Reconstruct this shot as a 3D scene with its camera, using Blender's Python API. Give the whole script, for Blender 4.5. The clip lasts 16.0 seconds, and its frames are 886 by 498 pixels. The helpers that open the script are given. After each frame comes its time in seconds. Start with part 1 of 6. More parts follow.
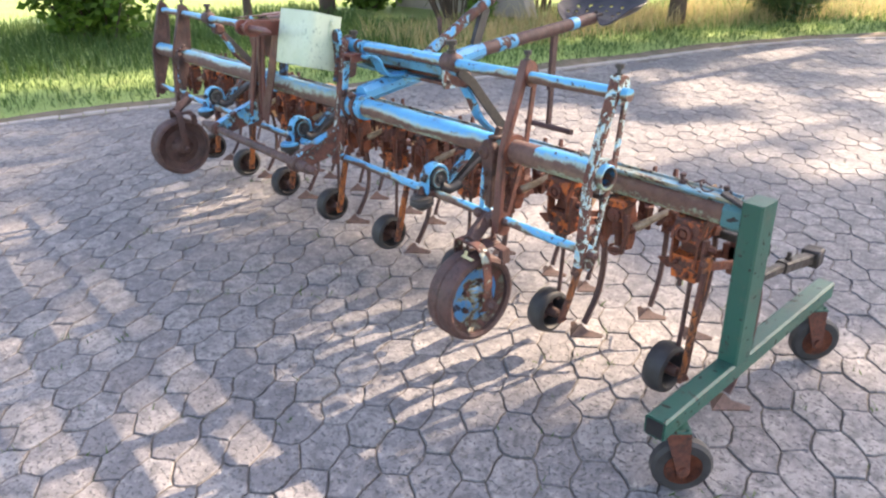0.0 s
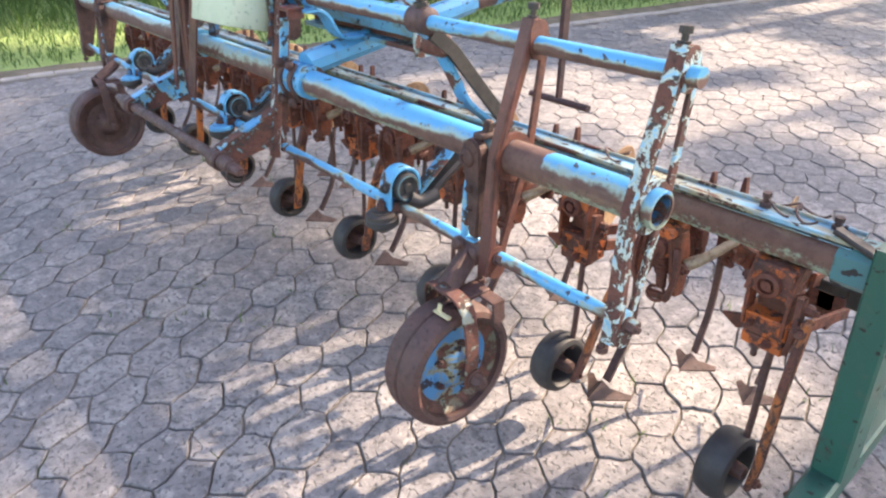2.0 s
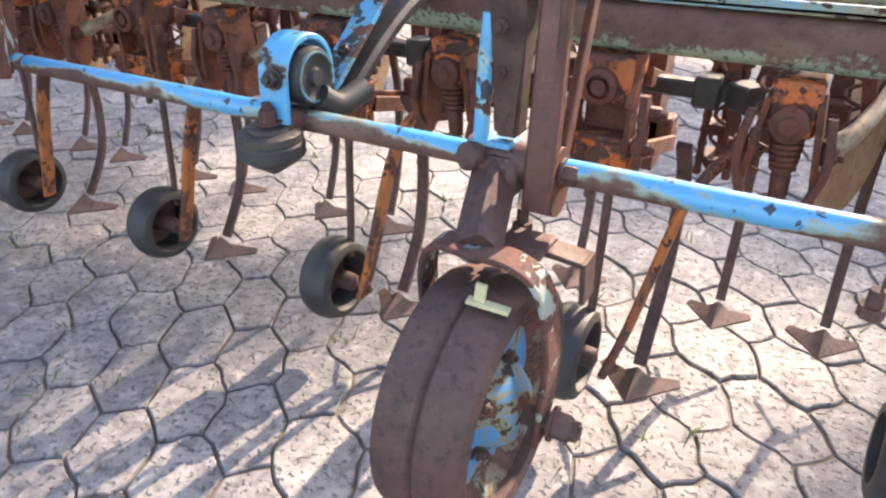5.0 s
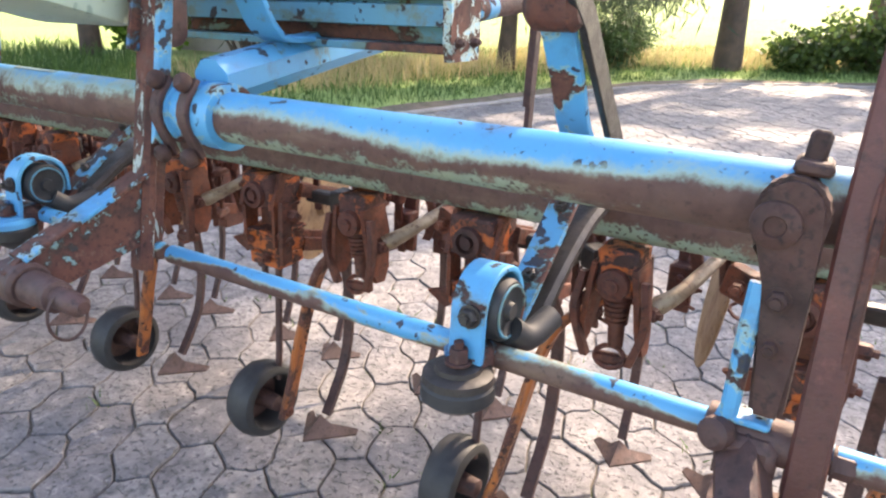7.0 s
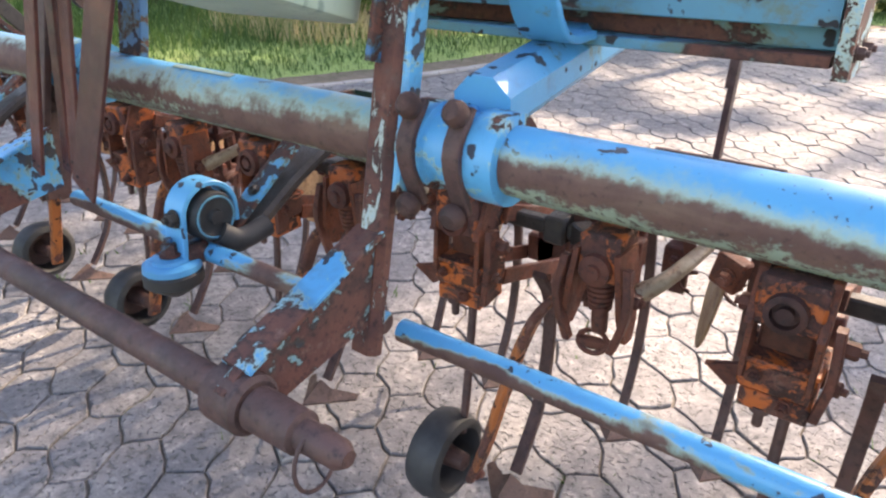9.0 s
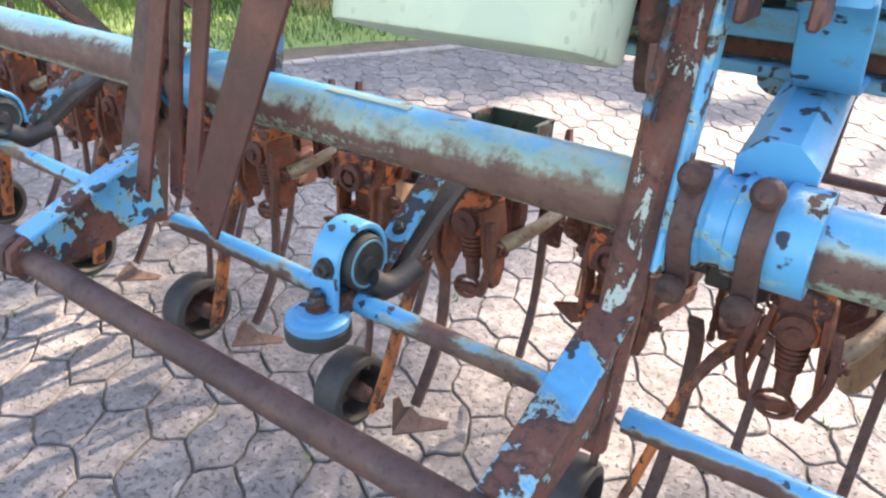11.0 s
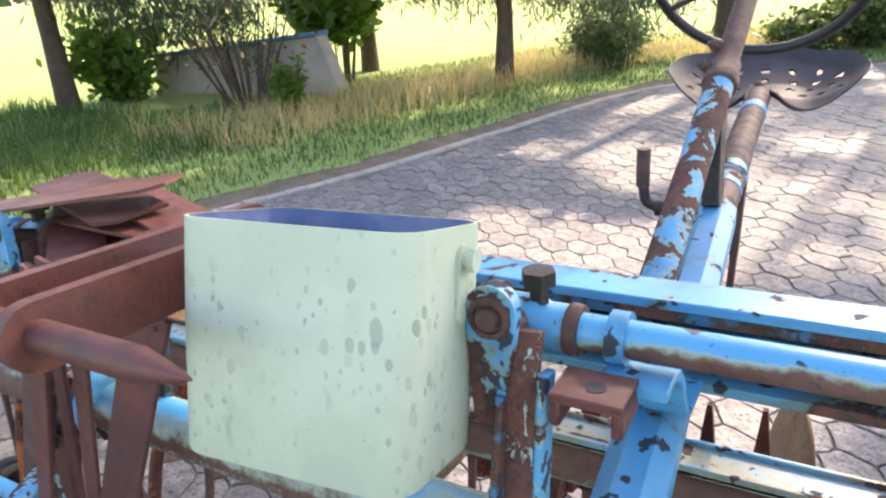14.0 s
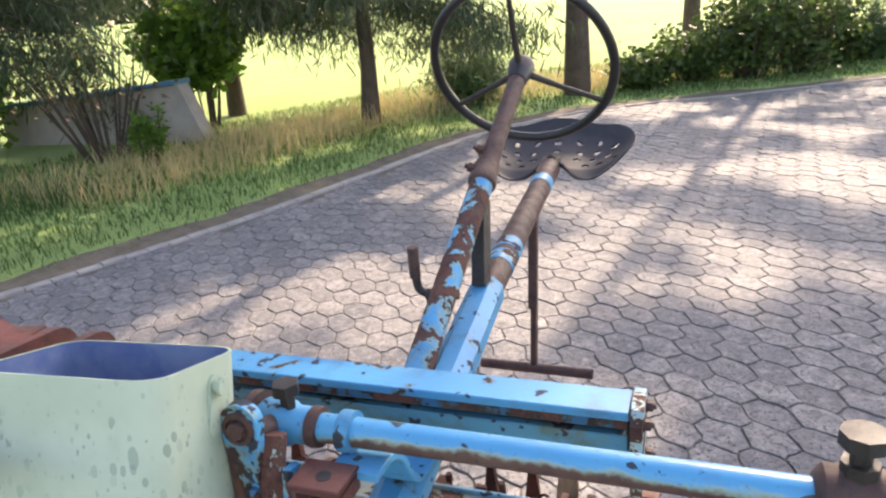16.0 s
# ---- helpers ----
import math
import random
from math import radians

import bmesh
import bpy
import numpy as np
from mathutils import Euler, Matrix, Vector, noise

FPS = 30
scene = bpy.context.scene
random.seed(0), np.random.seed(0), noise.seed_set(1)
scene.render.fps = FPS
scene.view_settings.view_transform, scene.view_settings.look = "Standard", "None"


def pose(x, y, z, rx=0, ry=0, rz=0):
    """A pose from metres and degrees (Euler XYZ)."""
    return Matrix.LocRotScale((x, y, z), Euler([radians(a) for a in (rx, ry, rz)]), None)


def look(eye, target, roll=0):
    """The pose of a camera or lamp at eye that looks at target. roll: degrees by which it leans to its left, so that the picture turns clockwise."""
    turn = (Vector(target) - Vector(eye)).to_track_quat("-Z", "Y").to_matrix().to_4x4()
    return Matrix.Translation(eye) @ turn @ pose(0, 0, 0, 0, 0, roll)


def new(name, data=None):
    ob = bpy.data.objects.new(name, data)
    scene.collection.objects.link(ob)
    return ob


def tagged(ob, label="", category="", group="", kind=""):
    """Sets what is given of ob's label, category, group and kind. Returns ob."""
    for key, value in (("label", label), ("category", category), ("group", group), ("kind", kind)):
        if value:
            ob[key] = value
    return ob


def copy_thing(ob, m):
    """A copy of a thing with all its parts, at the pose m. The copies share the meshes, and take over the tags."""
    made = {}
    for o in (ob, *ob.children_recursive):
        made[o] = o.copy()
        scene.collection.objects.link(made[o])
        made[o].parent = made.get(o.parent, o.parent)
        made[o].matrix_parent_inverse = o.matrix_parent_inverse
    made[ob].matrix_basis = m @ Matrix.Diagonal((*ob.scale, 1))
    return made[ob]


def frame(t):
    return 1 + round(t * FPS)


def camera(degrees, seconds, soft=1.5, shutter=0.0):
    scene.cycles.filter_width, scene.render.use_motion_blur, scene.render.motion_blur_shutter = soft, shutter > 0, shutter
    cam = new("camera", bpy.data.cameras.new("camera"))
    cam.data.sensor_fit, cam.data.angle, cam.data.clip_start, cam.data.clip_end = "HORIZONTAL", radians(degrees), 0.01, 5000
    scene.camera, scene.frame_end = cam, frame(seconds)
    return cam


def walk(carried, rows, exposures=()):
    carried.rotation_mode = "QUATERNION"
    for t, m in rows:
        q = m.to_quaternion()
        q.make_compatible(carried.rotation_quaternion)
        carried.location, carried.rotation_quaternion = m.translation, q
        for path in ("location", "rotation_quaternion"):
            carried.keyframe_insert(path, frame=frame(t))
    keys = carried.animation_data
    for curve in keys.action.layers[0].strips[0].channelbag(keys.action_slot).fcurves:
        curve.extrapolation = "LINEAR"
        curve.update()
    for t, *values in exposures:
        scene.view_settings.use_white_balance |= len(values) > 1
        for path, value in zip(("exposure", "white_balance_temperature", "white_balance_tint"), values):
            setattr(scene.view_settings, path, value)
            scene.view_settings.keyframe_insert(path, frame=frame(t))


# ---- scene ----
cam = camera(64.6, 16.0, 2.3)
PATH = [
    (0, (0.925, -1.213, 1.262), (-0.478, -0.06, 0.425), -1.6),
    (0.5, (0.809, -1.087, 1.225), (-0.549, 0.081, 0.336), -0.3),
    (1, (0.703, -0.903, 1.205), (-0.703, 0.177, 0.279), 0.1),
    (1.5, (0.642, -0.822, 1.19), (-0.793, 0.219, 0.264), -2.1),
    (2, (0.499, -0.764, 1.163), (-0.87, 0.344, 0.216), -1.7),
    (2.5, (0.301, -0.718, 1.122), (-0.807, 0.638, 0.156), -0.6),
    (3, (0.183, -0.671, 1.072), (-0.747, 0.728, -0.012), -0.6),
    (3.2, (0.136, -0.635, 1.036), (-0.792, 0.737, -0.086), -1.9),
    (5.3, (-0.143, -0.541, 0.786), (-1.007, 0.988, -0.171), -0.1),
    (5.5, (-0.167, -0.545, 0.81), (-1.072, 0.974, -0.124), 0.1),
    (6, (-0.223, -0.549, 0.839), (-1.288, 0.942, 0.039), -1.0),
    (6.5, (-0.258, -0.531, 0.857), (-1.333, 0.998, 0.146), -0.5),
    (7, (-0.313, -0.521, 0.869), (-1.326, 1.064, 0.19), 1.0),
    (7.5, (-0.412, -0.536, 0.909), (-1.314, 1.125, 0.257), 2.0),
    (8, (-0.519, -0.509, 0.934), (-1.512, 1.112, 0.312), 1.0),
    (8.5, (-0.631, -0.448, 0.908), (-1.728, 1.041, 0.147), -1.1),
    (8.7, (-0.655, -0.441, 0.904), (-1.758, 1.024, 0.106), -0.3),
    (11, (-0.946, -0.463, 0.941), (-1.957, 1.001, 0.028), 2.3),
    (11.5, (-0.964, -0.446, 0.968), (-2.067, 0.969, 0.085), 0.7),
    (12, (-0.971, -0.435, 0.999), (-2.135, 0.958, 0.161), -0.2),
    (12.5, (-0.961, -0.415, 1.028), (-2.115, 1.019, 0.246), -1.2),
    (13, (-0.945, -0.397, 1.072), (-2.052, 1.099, 0.339), -2.1),
    (13.5, (-0.928, -0.384, 1.126), (-1.992, 1.16, 0.431), -4.0),
    (14, (-0.909, -0.367, 1.168), (-1.863, 1.242, 0.459), -4.5),
    (14.5, (-0.886, -0.362, 1.198), (-1.743, 1.273, 0.428), -5.3),
    (15, (-0.849, -0.375, 1.243), (-1.63, 1.301, 0.48), -5.9),
    (15.5, (-0.805, -0.392, 1.284), (-1.53, 1.349, 0.618), -5.3),
    (16, (-0.73, -0.414, 1.291), (-1.401, 1.354, 0.637), -4.8),
]
walk(cam, [(t, look(eye, target, roll)) for t, eye, target, roll in PATH], [(0.0, 2.25, 7650, 19), (2.0, 2.3, 7650, 19), (3.0, 2.25, 7650, 19), (6.0, 2.45, 7650, 19), (8.5, 2.25, 7650, 19), (11.0, 2.6, 7650, 19), (12.2, 2.7, 7650, 19), (13.0, 2.5, 7650, 19), (14.0, 2.2, 7650, 19), (15.0, 1.95, 7650, 19), (16.0, 1.85, 7650, 19)])

# ---- place ----
# ---------------------------------------------------------------- light
SUN_AZ, SUN_EL = 80.0, 35.0          # direction to the sun, degrees from +x and above the ground
world = bpy.data.worlds.new("sky")
scene.world = world
world.use_nodes = True
wn = world.node_tree
sky = wn.nodes.new("ShaderNodeTexSky")
sky.sky_type = 'NISHITA'
sky.sun_disc = False
sky.sun_elevation = radians(SUN_EL)
sky.sun_rotation = radians(90 - SUN_AZ)
sky.air_density, sky.dust_density = 1.0, 1.5
wn.links.new(sky.outputs[0], wn.nodes["Background"].inputs[0])
wn.nodes["Background"].inputs[1].default_value = 0.15
sun_dir = Vector((math.cos(radians(SUN_AZ)) * math.cos(radians(SUN_EL)), math.sin(radians(SUN_AZ)) * math.cos(radians(SUN_EL)), math.sin(radians(SUN_EL))))
sun_data = bpy.data.lights.new("sun", 'SUN')
sun_data.energy, sun_data.angle, sun_data.color = 3.3, radians(0.6), (1.0, 0.90, 0.75)
sun = new("sun", sun_data)
sun.matrix_world = look(sun_dir * 40, (0, 0, 0))

# ---------------------------------------------------------------- materials


def nodes_of(name):
    m = bpy.data.materials.new(name)
    m.use_nodes = True
    nt = m.node_tree
    return m, nt, nt.nodes["Principled BSDF"]


def add(nt, kind, **values):
    n = nt.nodes.new(kind)
    for k, v in values.items():
        n.inputs[k].default_value = v
    return n


def coords(nt, world_space=False):
    """Object coordinates, shifted at random from object to object."""
    tc = nt.nodes.new("ShaderNodeTexCoord")
    if world_space:
        return nt.nodes.new("ShaderNodeNewGeometry").outputs["Position"]
    info = nt.nodes.new("ShaderNodeObjectInfo")
    mul = nt.nodes.new("ShaderNodeMath")
    mul.operation = 'MULTIPLY'
    mul.inputs[1].default_value = 37.0
    nt.links.new(info.outputs["Random"], mul.inputs[0])
    va = nt.nodes.new("ShaderNodeVectorMath")
    nt.links.new(tc.outputs["Object"], va.inputs[0])
    nt.links.new(mul.outputs[0], va.inputs[1])
    return va.outputs[0]


def noise_tex(nt, vec, scale, detail=5.0, rough=0.6, distortion=0.0):
    n = add(nt, "ShaderNodeTexNoise", Scale=scale, Detail=detail, Roughness=rough, Distortion=distortion)
    nt.links.new(vec, n.inputs["Vector"])
    return n.outputs["Fac"]


def ramp(nt, fac, a, b, lo=0.0, hi=1.0):
    n = nt.nodes.new("ShaderNodeMapRange")
    n.interpolation_type = 'SMOOTHSTEP'
    n.inputs["From Min"].default_value, n.inputs["From Max"].default_value = a, b
    n.inputs["To Min"].default_value, n.inputs["To Max"].default_value = lo, hi
    nt.links.new(fac, n.inputs["Value"])
    return n.outputs["Result"]


def mix(nt, fac, a, b):
    n = nt.nodes.new("ShaderNodeMix")
    n.data_type = 'RGBA'
    for sock, v in ((n.inputs["Factor"], fac), (n.inputs[6], a), (n.inputs[7], b)):
        if isinstance(v, (tuple, list)):
            sock.default_value = (*v, 1.0)
        elif isinstance(v, (int, float)):
            sock.default_value = v
        else:
            nt.links.new(v, sock)
    return n.outputs[2]


def math2(nt, op, a, b):
    n = nt.nodes.new("ShaderNodeMath")
    n.operation = op
    for sock, v in zip(n.inputs, (a, b)):
        if isinstance(v, (int, float)):
            sock.default_value = v
        else:
            nt.links.new(v, sock)
    return n.outputs[0]


def bump(nt, bsdf, height, strength, distance):
    n = nt.nodes.new("ShaderNodeBump")
    n.inputs["Strength"].default_value, n.inputs["Distance"].default_value = strength, distance
    nt.links.new(height, n.inputs["Height"])
    nt.links.new(n.outputs[0], bsdf.inputs["Normal"])


RUST_DARK, RUST_MID, RUST_RED = (0.026, 0.013, 0.012), (0.082, 0.031, 0.026), (0.140, 0.052, 0.036)
BLUE, BLUE_PALE = (0.032, 0.250, 0.52), (0.080, 0.360, 0.57)


def rust_colour(nt, vec, warm=0.5):
    """Brown rust: red and brown patches, nearly black scale, pale dusty scuffs."""
    n1 = noise_tex(nt, vec, 14.0, 6.0, 0.65)
    n2 = noise_tex(nt, vec, 130.0, 4.0, 0.7)
    c = mix(nt, ramp(nt, n1, 0.34, 0.62), RUST_MID, RUST_RED if warm > 0.4 else (0.13, 0.07, 0.055))
    c = mix(nt, ramp(nt, noise_tex(nt, vec, 8.0, 6.0, 0.68, 0.5), 0.50, 0.66, 0.0, 0.75), c, (0.034, 0.021, 0.020))
    c = mix(nt, ramp(nt, noise_tex(nt, vec, 48.0, 5.0, 0.72), 0.56, 0.72, 0.0, 0.55), c, (0.21, 0.135, 0.105))
    return mix(nt, ramp(nt, n2, 0.50, 0.72, 0.0, 0.8), c, RUST_DARK)


def worn_paint(name, paint, paint2, under, cover, size=9.0, speck=0.5, band=None, gloss=0.38, fringe=0.04, stretch=1.0, tall=1.0, grime=0.5):
    """Chipped paint over rust. cover: share of paint left. band: (offset, width) across the part's own z where the paint is gone."""
    m, nt, b = nodes_of(name)
    v = coords(nt)
    squash = nt.nodes.new("ShaderNodeMapping")
    squash.inputs["Scale"].default_value = (stretch, 1.0, tall)
    nt.links.new(v, squash.inputs[0])
    big = noise_tex(nt, squash.outputs[0], size, 7.0, 0.62, 0.6)
    fine = noise_tex(nt, v, size * 9, 4.0, 0.6)
    field = math2(nt, 'ADD', big, math2(nt, 'MULTIPLY', math2(nt, 'SUBTRACT', fine, 0.5), 0.16))
    if band:
        tc = nt.nodes.new("ShaderNodeTexCoord")
        sx = nt.nodes.new("ShaderNodeSeparateXYZ")
        nt.links.new(tc.outputs["Object"], sx.inputs[0])
        z = math2(nt, 'DIVIDE', math2(nt, 'SUBTRACT', sx.outputs[2], band[0]), band[1])
        field = math2(nt, 'ADD', field, math2(nt, 'MULTIPLY', math2(nt, 'MINIMUM', math2(nt, 'MAXIMUM', z, -1.0), 1.0), 0.24))
    cut = 0.5 + (0.5 - cover) * 0.42
    painted = ramp(nt, field, cut - 0.010, cut + 0.016)
    rim = ramp(nt, field, cut + 0.012, cut + 0.012 + fringe)
    tone = mix(nt, noise_tex(nt, v, 5.0, 3.0), paint, paint2)
    spots = noise_tex(nt, v, 48.0, 2.5, 0.5)
    spot = ramp(nt, spots, 0.655 - 0.1 * speck, 0.69 - 0.1 * speck)
    coat = mix(nt, rim, under, tone)
    coat = mix(nt, math2(nt, 'MULTIPLY', spot, 0.92), coat, RUST_DARK)
    bare = mix(nt, ramp(nt, field, cut - 0.05, cut - 0.008, 0.0, 0.7), rust_colour(nt, v), (0.028, 0.018, 0.016))
    c = mix(nt, painted, bare, coat)
    c = mix(nt, ramp(nt, noise_tex(nt, v, 6.5, 7.0, 0.7, 0.6), 0.52, 0.74, 0.0, grime), c, (0.030, 0.024, 0.021))
    dirt = noise_tex(nt, v, 26.0, 5.0, 0.7)
    c = mix(nt, ramp(nt, dirt, 0.52, 0.8, 0.0, 0.45), c, (0.10, 0.085, 0.07))
    nt.links.new(c, b.inputs["Base Color"])
    nt.links.new(ramp(nt, math2(nt, 'MULTIPLY', painted, math2(nt, 'SUBTRACT', 1.0, spot)), 0.0, 1.0, 0.86, gloss), b.inputs["Roughness"])
    h = math2(nt, 'ADD', math2(nt, 'MULTIPLY', painted, 0.5), math2(nt, 'MULTIPLY', noise_tex(nt, v, 210.0, 3.0, 0.7), 0.35))
    bump(nt, b, h, 0.55, 0.0015)
    return m


def rusty(name, a, b_col, dark, rough=0.85, shine=0.0, size=18.0):
    m, nt, b = nodes_of(name)
    v = coords(nt)
    c = mix(nt, ramp(nt, noise_tex(nt, v, size, 6.0, 0.65, 0.4), 0.36, 0.64), a, b_col)
    c = mix(nt, ramp(nt, noise_tex(nt, v, size * 0.45, 6.0, 0.7, 0.5), 0.50, 0.70, 0.0, 0.6), c, dark)
    c = mix(nt, ramp(nt, noise_tex(nt, v, size * 3.1, 5.0, 0.72), 0.57, 0.74, 0.0, 0.4), c, tuple(min(1.0, q * 1.9 + 0.02) for q in a))
    c = mix(nt, ramp(nt, noise_tex(nt, v, size * 6, 5.0, 0.7), 0.5, 0.7, 0.0, 0.85), c, dark)
    nt.links.new(c, b.inputs["Base Color"])
    b.inputs["Metallic"].default_value = shine
    nt.links.new(ramp(nt, noise_tex(nt, v, size * 2, 4.0), 0.3, 0.7, rough - 0.15, rough + 0.1), b.inputs["Roughness"])
    bump(nt, b, noise_tex(nt, v, 160.0, 5.0, 0.75), 0.6, 0.0015)
    return m


def plain(name, a, b_col, rough, size=12.0, bump_by=0.3, bump_size=120.0, distance=0.001):
    m, nt, b = nodes_of(name)
    v = coords(nt)
    c = mix(nt, ramp(nt, noise_tex(nt, v, size, 5.0, 0.6), 0.3, 0.7), a, b_col)
    nt.links.new(c, b.inputs["Base Color"])
    b.inputs["Roughness"].default_value = rough
    bump(nt, b, noise_tex(nt, v, bump_size, 4.0, 0.7), bump_by, distance)
    return m


def tube_paint(name="peeling_blue_tube", radius=0.03, edge=0.30, sway=2.0, low_edge=-0.42, bare=None, along=0.18, fringe=0.52):
    """Blue on the upper side, a soft mottled rust band along the front, speckled pale primer below."""
    m, nt, b = nodes_of(name)
    tc = nt.nodes.new("ShaderNodeTexCoord")
    v = tc.outputs["Object"]
    sx = nt.nodes.new("ShaderNodeSeparateXYZ")
    nt.links.new(v, sx.inputs[0])
    squash = nt.nodes.new("ShaderNodeMapping")
    squash.inputs["Scale"].default_value = (along, 1.0, 1.0)
    nt.links.new(v, squash.inputs[0])
    big = noise_tex(nt, squash.outputs[0], 10.0, 4.0, 0.5, 0.3)
    mid = noise_tex(nt, v, 34.0, 5.0, 0.62)
    fine = noise_tex(nt, v, 130.0, 4.0, 0.65)

    def spread(fac, by):
        return math2(nt, 'MULTIPLY', math2(nt, 'SUBTRACT', fac, 0.5), by)

    height = math2(nt, 'DIVIDE', sx.outputs[2], radius)
    wobble = math2(nt, 'ADD', spread(big, sway), math2(nt, 'ADD', spread(mid, 0.8), spread(fine, 0.5)))
    level = math2(nt, 'ADD', height, wobble)
    v2 = nt.nodes.new("ShaderNodeVectorMath")
    v2.inputs[1].default_value = (3.1, 7.7, 1.3)
    nt.links.new(squash.outputs[0], v2.inputs[0])
    low = math2(nt, 'ADD', height, math2(nt, 'ADD', spread(noise_tex(nt, v2.outputs[0], 11.0, 5.0, 0.6, 0.4), 3.0), math2(nt, 'ADD', spread(mid, 1.3), spread(fine, 1.0))))
    painted = ramp(nt, level, edge - 0.14, edge + 0.26)
    if bare:
        off = math2(nt, 'ABSOLUTE', math2(nt, 'SUBTRACT', sx.outputs[0], bare[0]), 0.0)
        off = math2(nt, 'ADD', off, spread(mid, 0.03))
        painted = math2(nt, 'MULTIPLY', painted, ramp(nt, off, bare[1] - 0.002, bare[1] + 0.002))
    rim = ramp(nt, level, edge + 0.08, edge + 0.08 + fringe)
    primer = ramp(nt, low, low_edge, low_edge - 0.35)
    rust = mix(nt, ramp(nt, mid, 0.34, 0.66), (0.088, 0.043, 0.036), (0.128, 0.068, 0.053))
    rust = mix(nt, ramp(nt, noise_tex(nt, squash.outputs[0], 26.0, 5.0, 0.6), 0.52, 0.72, 0.0, 0.7), rust, (0.185, 0.120, 0.082))
    rust = mix(nt, ramp(nt, fine, 0.55, 0.74, 0.0, 0.75), rust, (0.036, 0.021, 0.019))
    pale = mix(nt, noise_tex(nt, v, 22.0, 4.0, 0.6), (0.33, 0.35, 0.22), (0.19, 0.33, 0.29))
    speck = ramp(nt, noise_tex(nt, v, 150.0, 2.5, 0.55), 0.55, 0.63)
    pale = mix(nt, math2(nt, 'MULTIPLY', speck, 0.9), pale, (0.050, 0.032, 0.026))
    c = mix(nt, math2(nt, 'MULTIPLY', primer, 0.80), rust, pale)
    tone = mix(nt, noise_tex(nt, v, 5.0, 3.0), BLUE, BLUE_PALE)
    chip = ramp(nt, noise_tex(nt, v, 52.0, 3.0, 0.5, 0.4), 0.645, 0.67)
    pin = ramp(nt, noise_tex(nt, v, 210.0, 1.5, 0.5), 0.69, 0.73, 0.0, 0.7)
    coat = mix(nt, rim, (0.27, 0.37, 0.31), mix(nt, math2(nt, 'MULTIPLY', math2(nt, 'MAXIMUM', chip, pin), 0.92), tone, RUST_DARK))
    c = mix(nt, painted, c, coat)
    c = mix(nt, ramp(nt, noise_tex(nt, v, 16.0, 6.0, 0.7), 0.52, 0.80, 0.0, 0.35), c, (0.12, 0.10, 0.085))
    nt.links.new(c, b.inputs["Base Color"])
    nt.links.new(ramp(nt, painted, 0.0, 1.0, 0.80, 0.36), b.inputs["Roughness"])
    h = math2(nt, 'ADD', math2(nt, 'MULTIPLY', painted, 0.4), math2(nt, 'MULTIPLY', noise_tex(nt, v, 210.0, 3.0, 0.7), 0.3))
    bump(nt, b, h, 0.4, 0.0012)
    return m


M_TUBE = tube_paint(bare=(1.183, 0.045), edge=0.40, sway=2.4)
M_ROD = tube_paint("peeling_blue_rod", 0.012, 0.10, 9.0, -1.2, None, 0.30, 0.22)
M_UPPER = tube_paint("peeling_upper_tube", 0.0145, -0.05, 5.0, -0.9, None, 0.22, 0.28)
M_BLUE = worn_paint("chipped_blue_paint", BLUE, BLUE_PALE, (0.22, 0.38, 0.40), 0.60, 13.0, 0.35)
M_BLUE_CLEAN = worn_paint("sound_blue_paint", BLUE, BLUE_PALE, (0.10, 0.22, 0.28), 0.86, 10.0, 0.22, None, 0.42, 0.04, 1.0, 1.0, 0.35)
M_BLUE_BAD = worn_paint("flaking_blue_paint", BLUE_PALE, (0.26, 0.46, 0.58), (0.42, 0.48, 0.42), 0.46, 38.0, 0.3, None, 0.45, 0.10)
M_POST = worn_paint("flaked_brown_post", (0.16, 0.36, 0.50), (0.34, 0.42, 0.42), (0.34, 0.38, 0.34), 0.28, 66.0, 0.3, None, 0.5, 0.14, 1.0, 0.28, 0.85)
# the upper half's brown is rust with shadow put into its colour
M_BEAM = tube_paint("weathered_turquoise_beam", 0.030, 2.6, 1.2, -0.25, None, 0.30)
M_BEAM_TOP = worn_paint("worn_blue_rail", (0.09, 0.31, 0.48), (0.20, 0.38, 0.46), (0.27, 0.26, 0.18), 0.66, 14.0, 0.4, None, 0.40, 0.16, 0.30)
M_GREEN = worn_paint("green_enamel", (0.008, 0.060, 0.046), (0.013, 0.092, 0.068), (0.02, 0.05, 0.04), 0.95, 12.0, 0.1, None, 0.4)
M_DARKBLUE = worn_paint("greasy_blue_paint", (0.020, 0.085, 0.19), (0.03, 0.14, 0.28), (0.04, 0.06, 0.06), 0.50, 20.0, 0.8, None, 0.45, 0.04, 1.0, 1.0, 0.8)
M_ORANGE = worn_paint("rusty_orange_paint", (0.43, 0.088, 0.018), (0.50, 0.125, 0.024), (0.18, 0.046, 0.020), 0.53, 26.0, 0.7, None, 0.5, 0.06, 1.0, 1.0, 0.45)
M_ARM_ORANGE = worn_paint("ochre_orange_paint", (0.42, 0.135, 0.032), (0.36, 0.095, 0.026), (0.20, 0.068, 0.030), 0.58, 26.0, 0.4, None, 0.5, 0.10, 1.0, 0.5, 0.4)
M_RUST = rusty("brown_rust", (0.092, 0.042, 0.035), (0.066, 0.035, 0.032), RUST_DARK, 0.66)
M_RUST_RED = rusty("red_rust", (0.128, 0.037, 0.021), (0.085, 0.029, 0.021), (0.014, 0.008, 0.008), 0.70)
M_RUST_ORANGE = rusty("orange_rust", (0.19, 0.048, 0.020), (0.105, 0.033, 0.020), (0.020, 0.010, 0.009), 0.72, 0.0, 30.0)
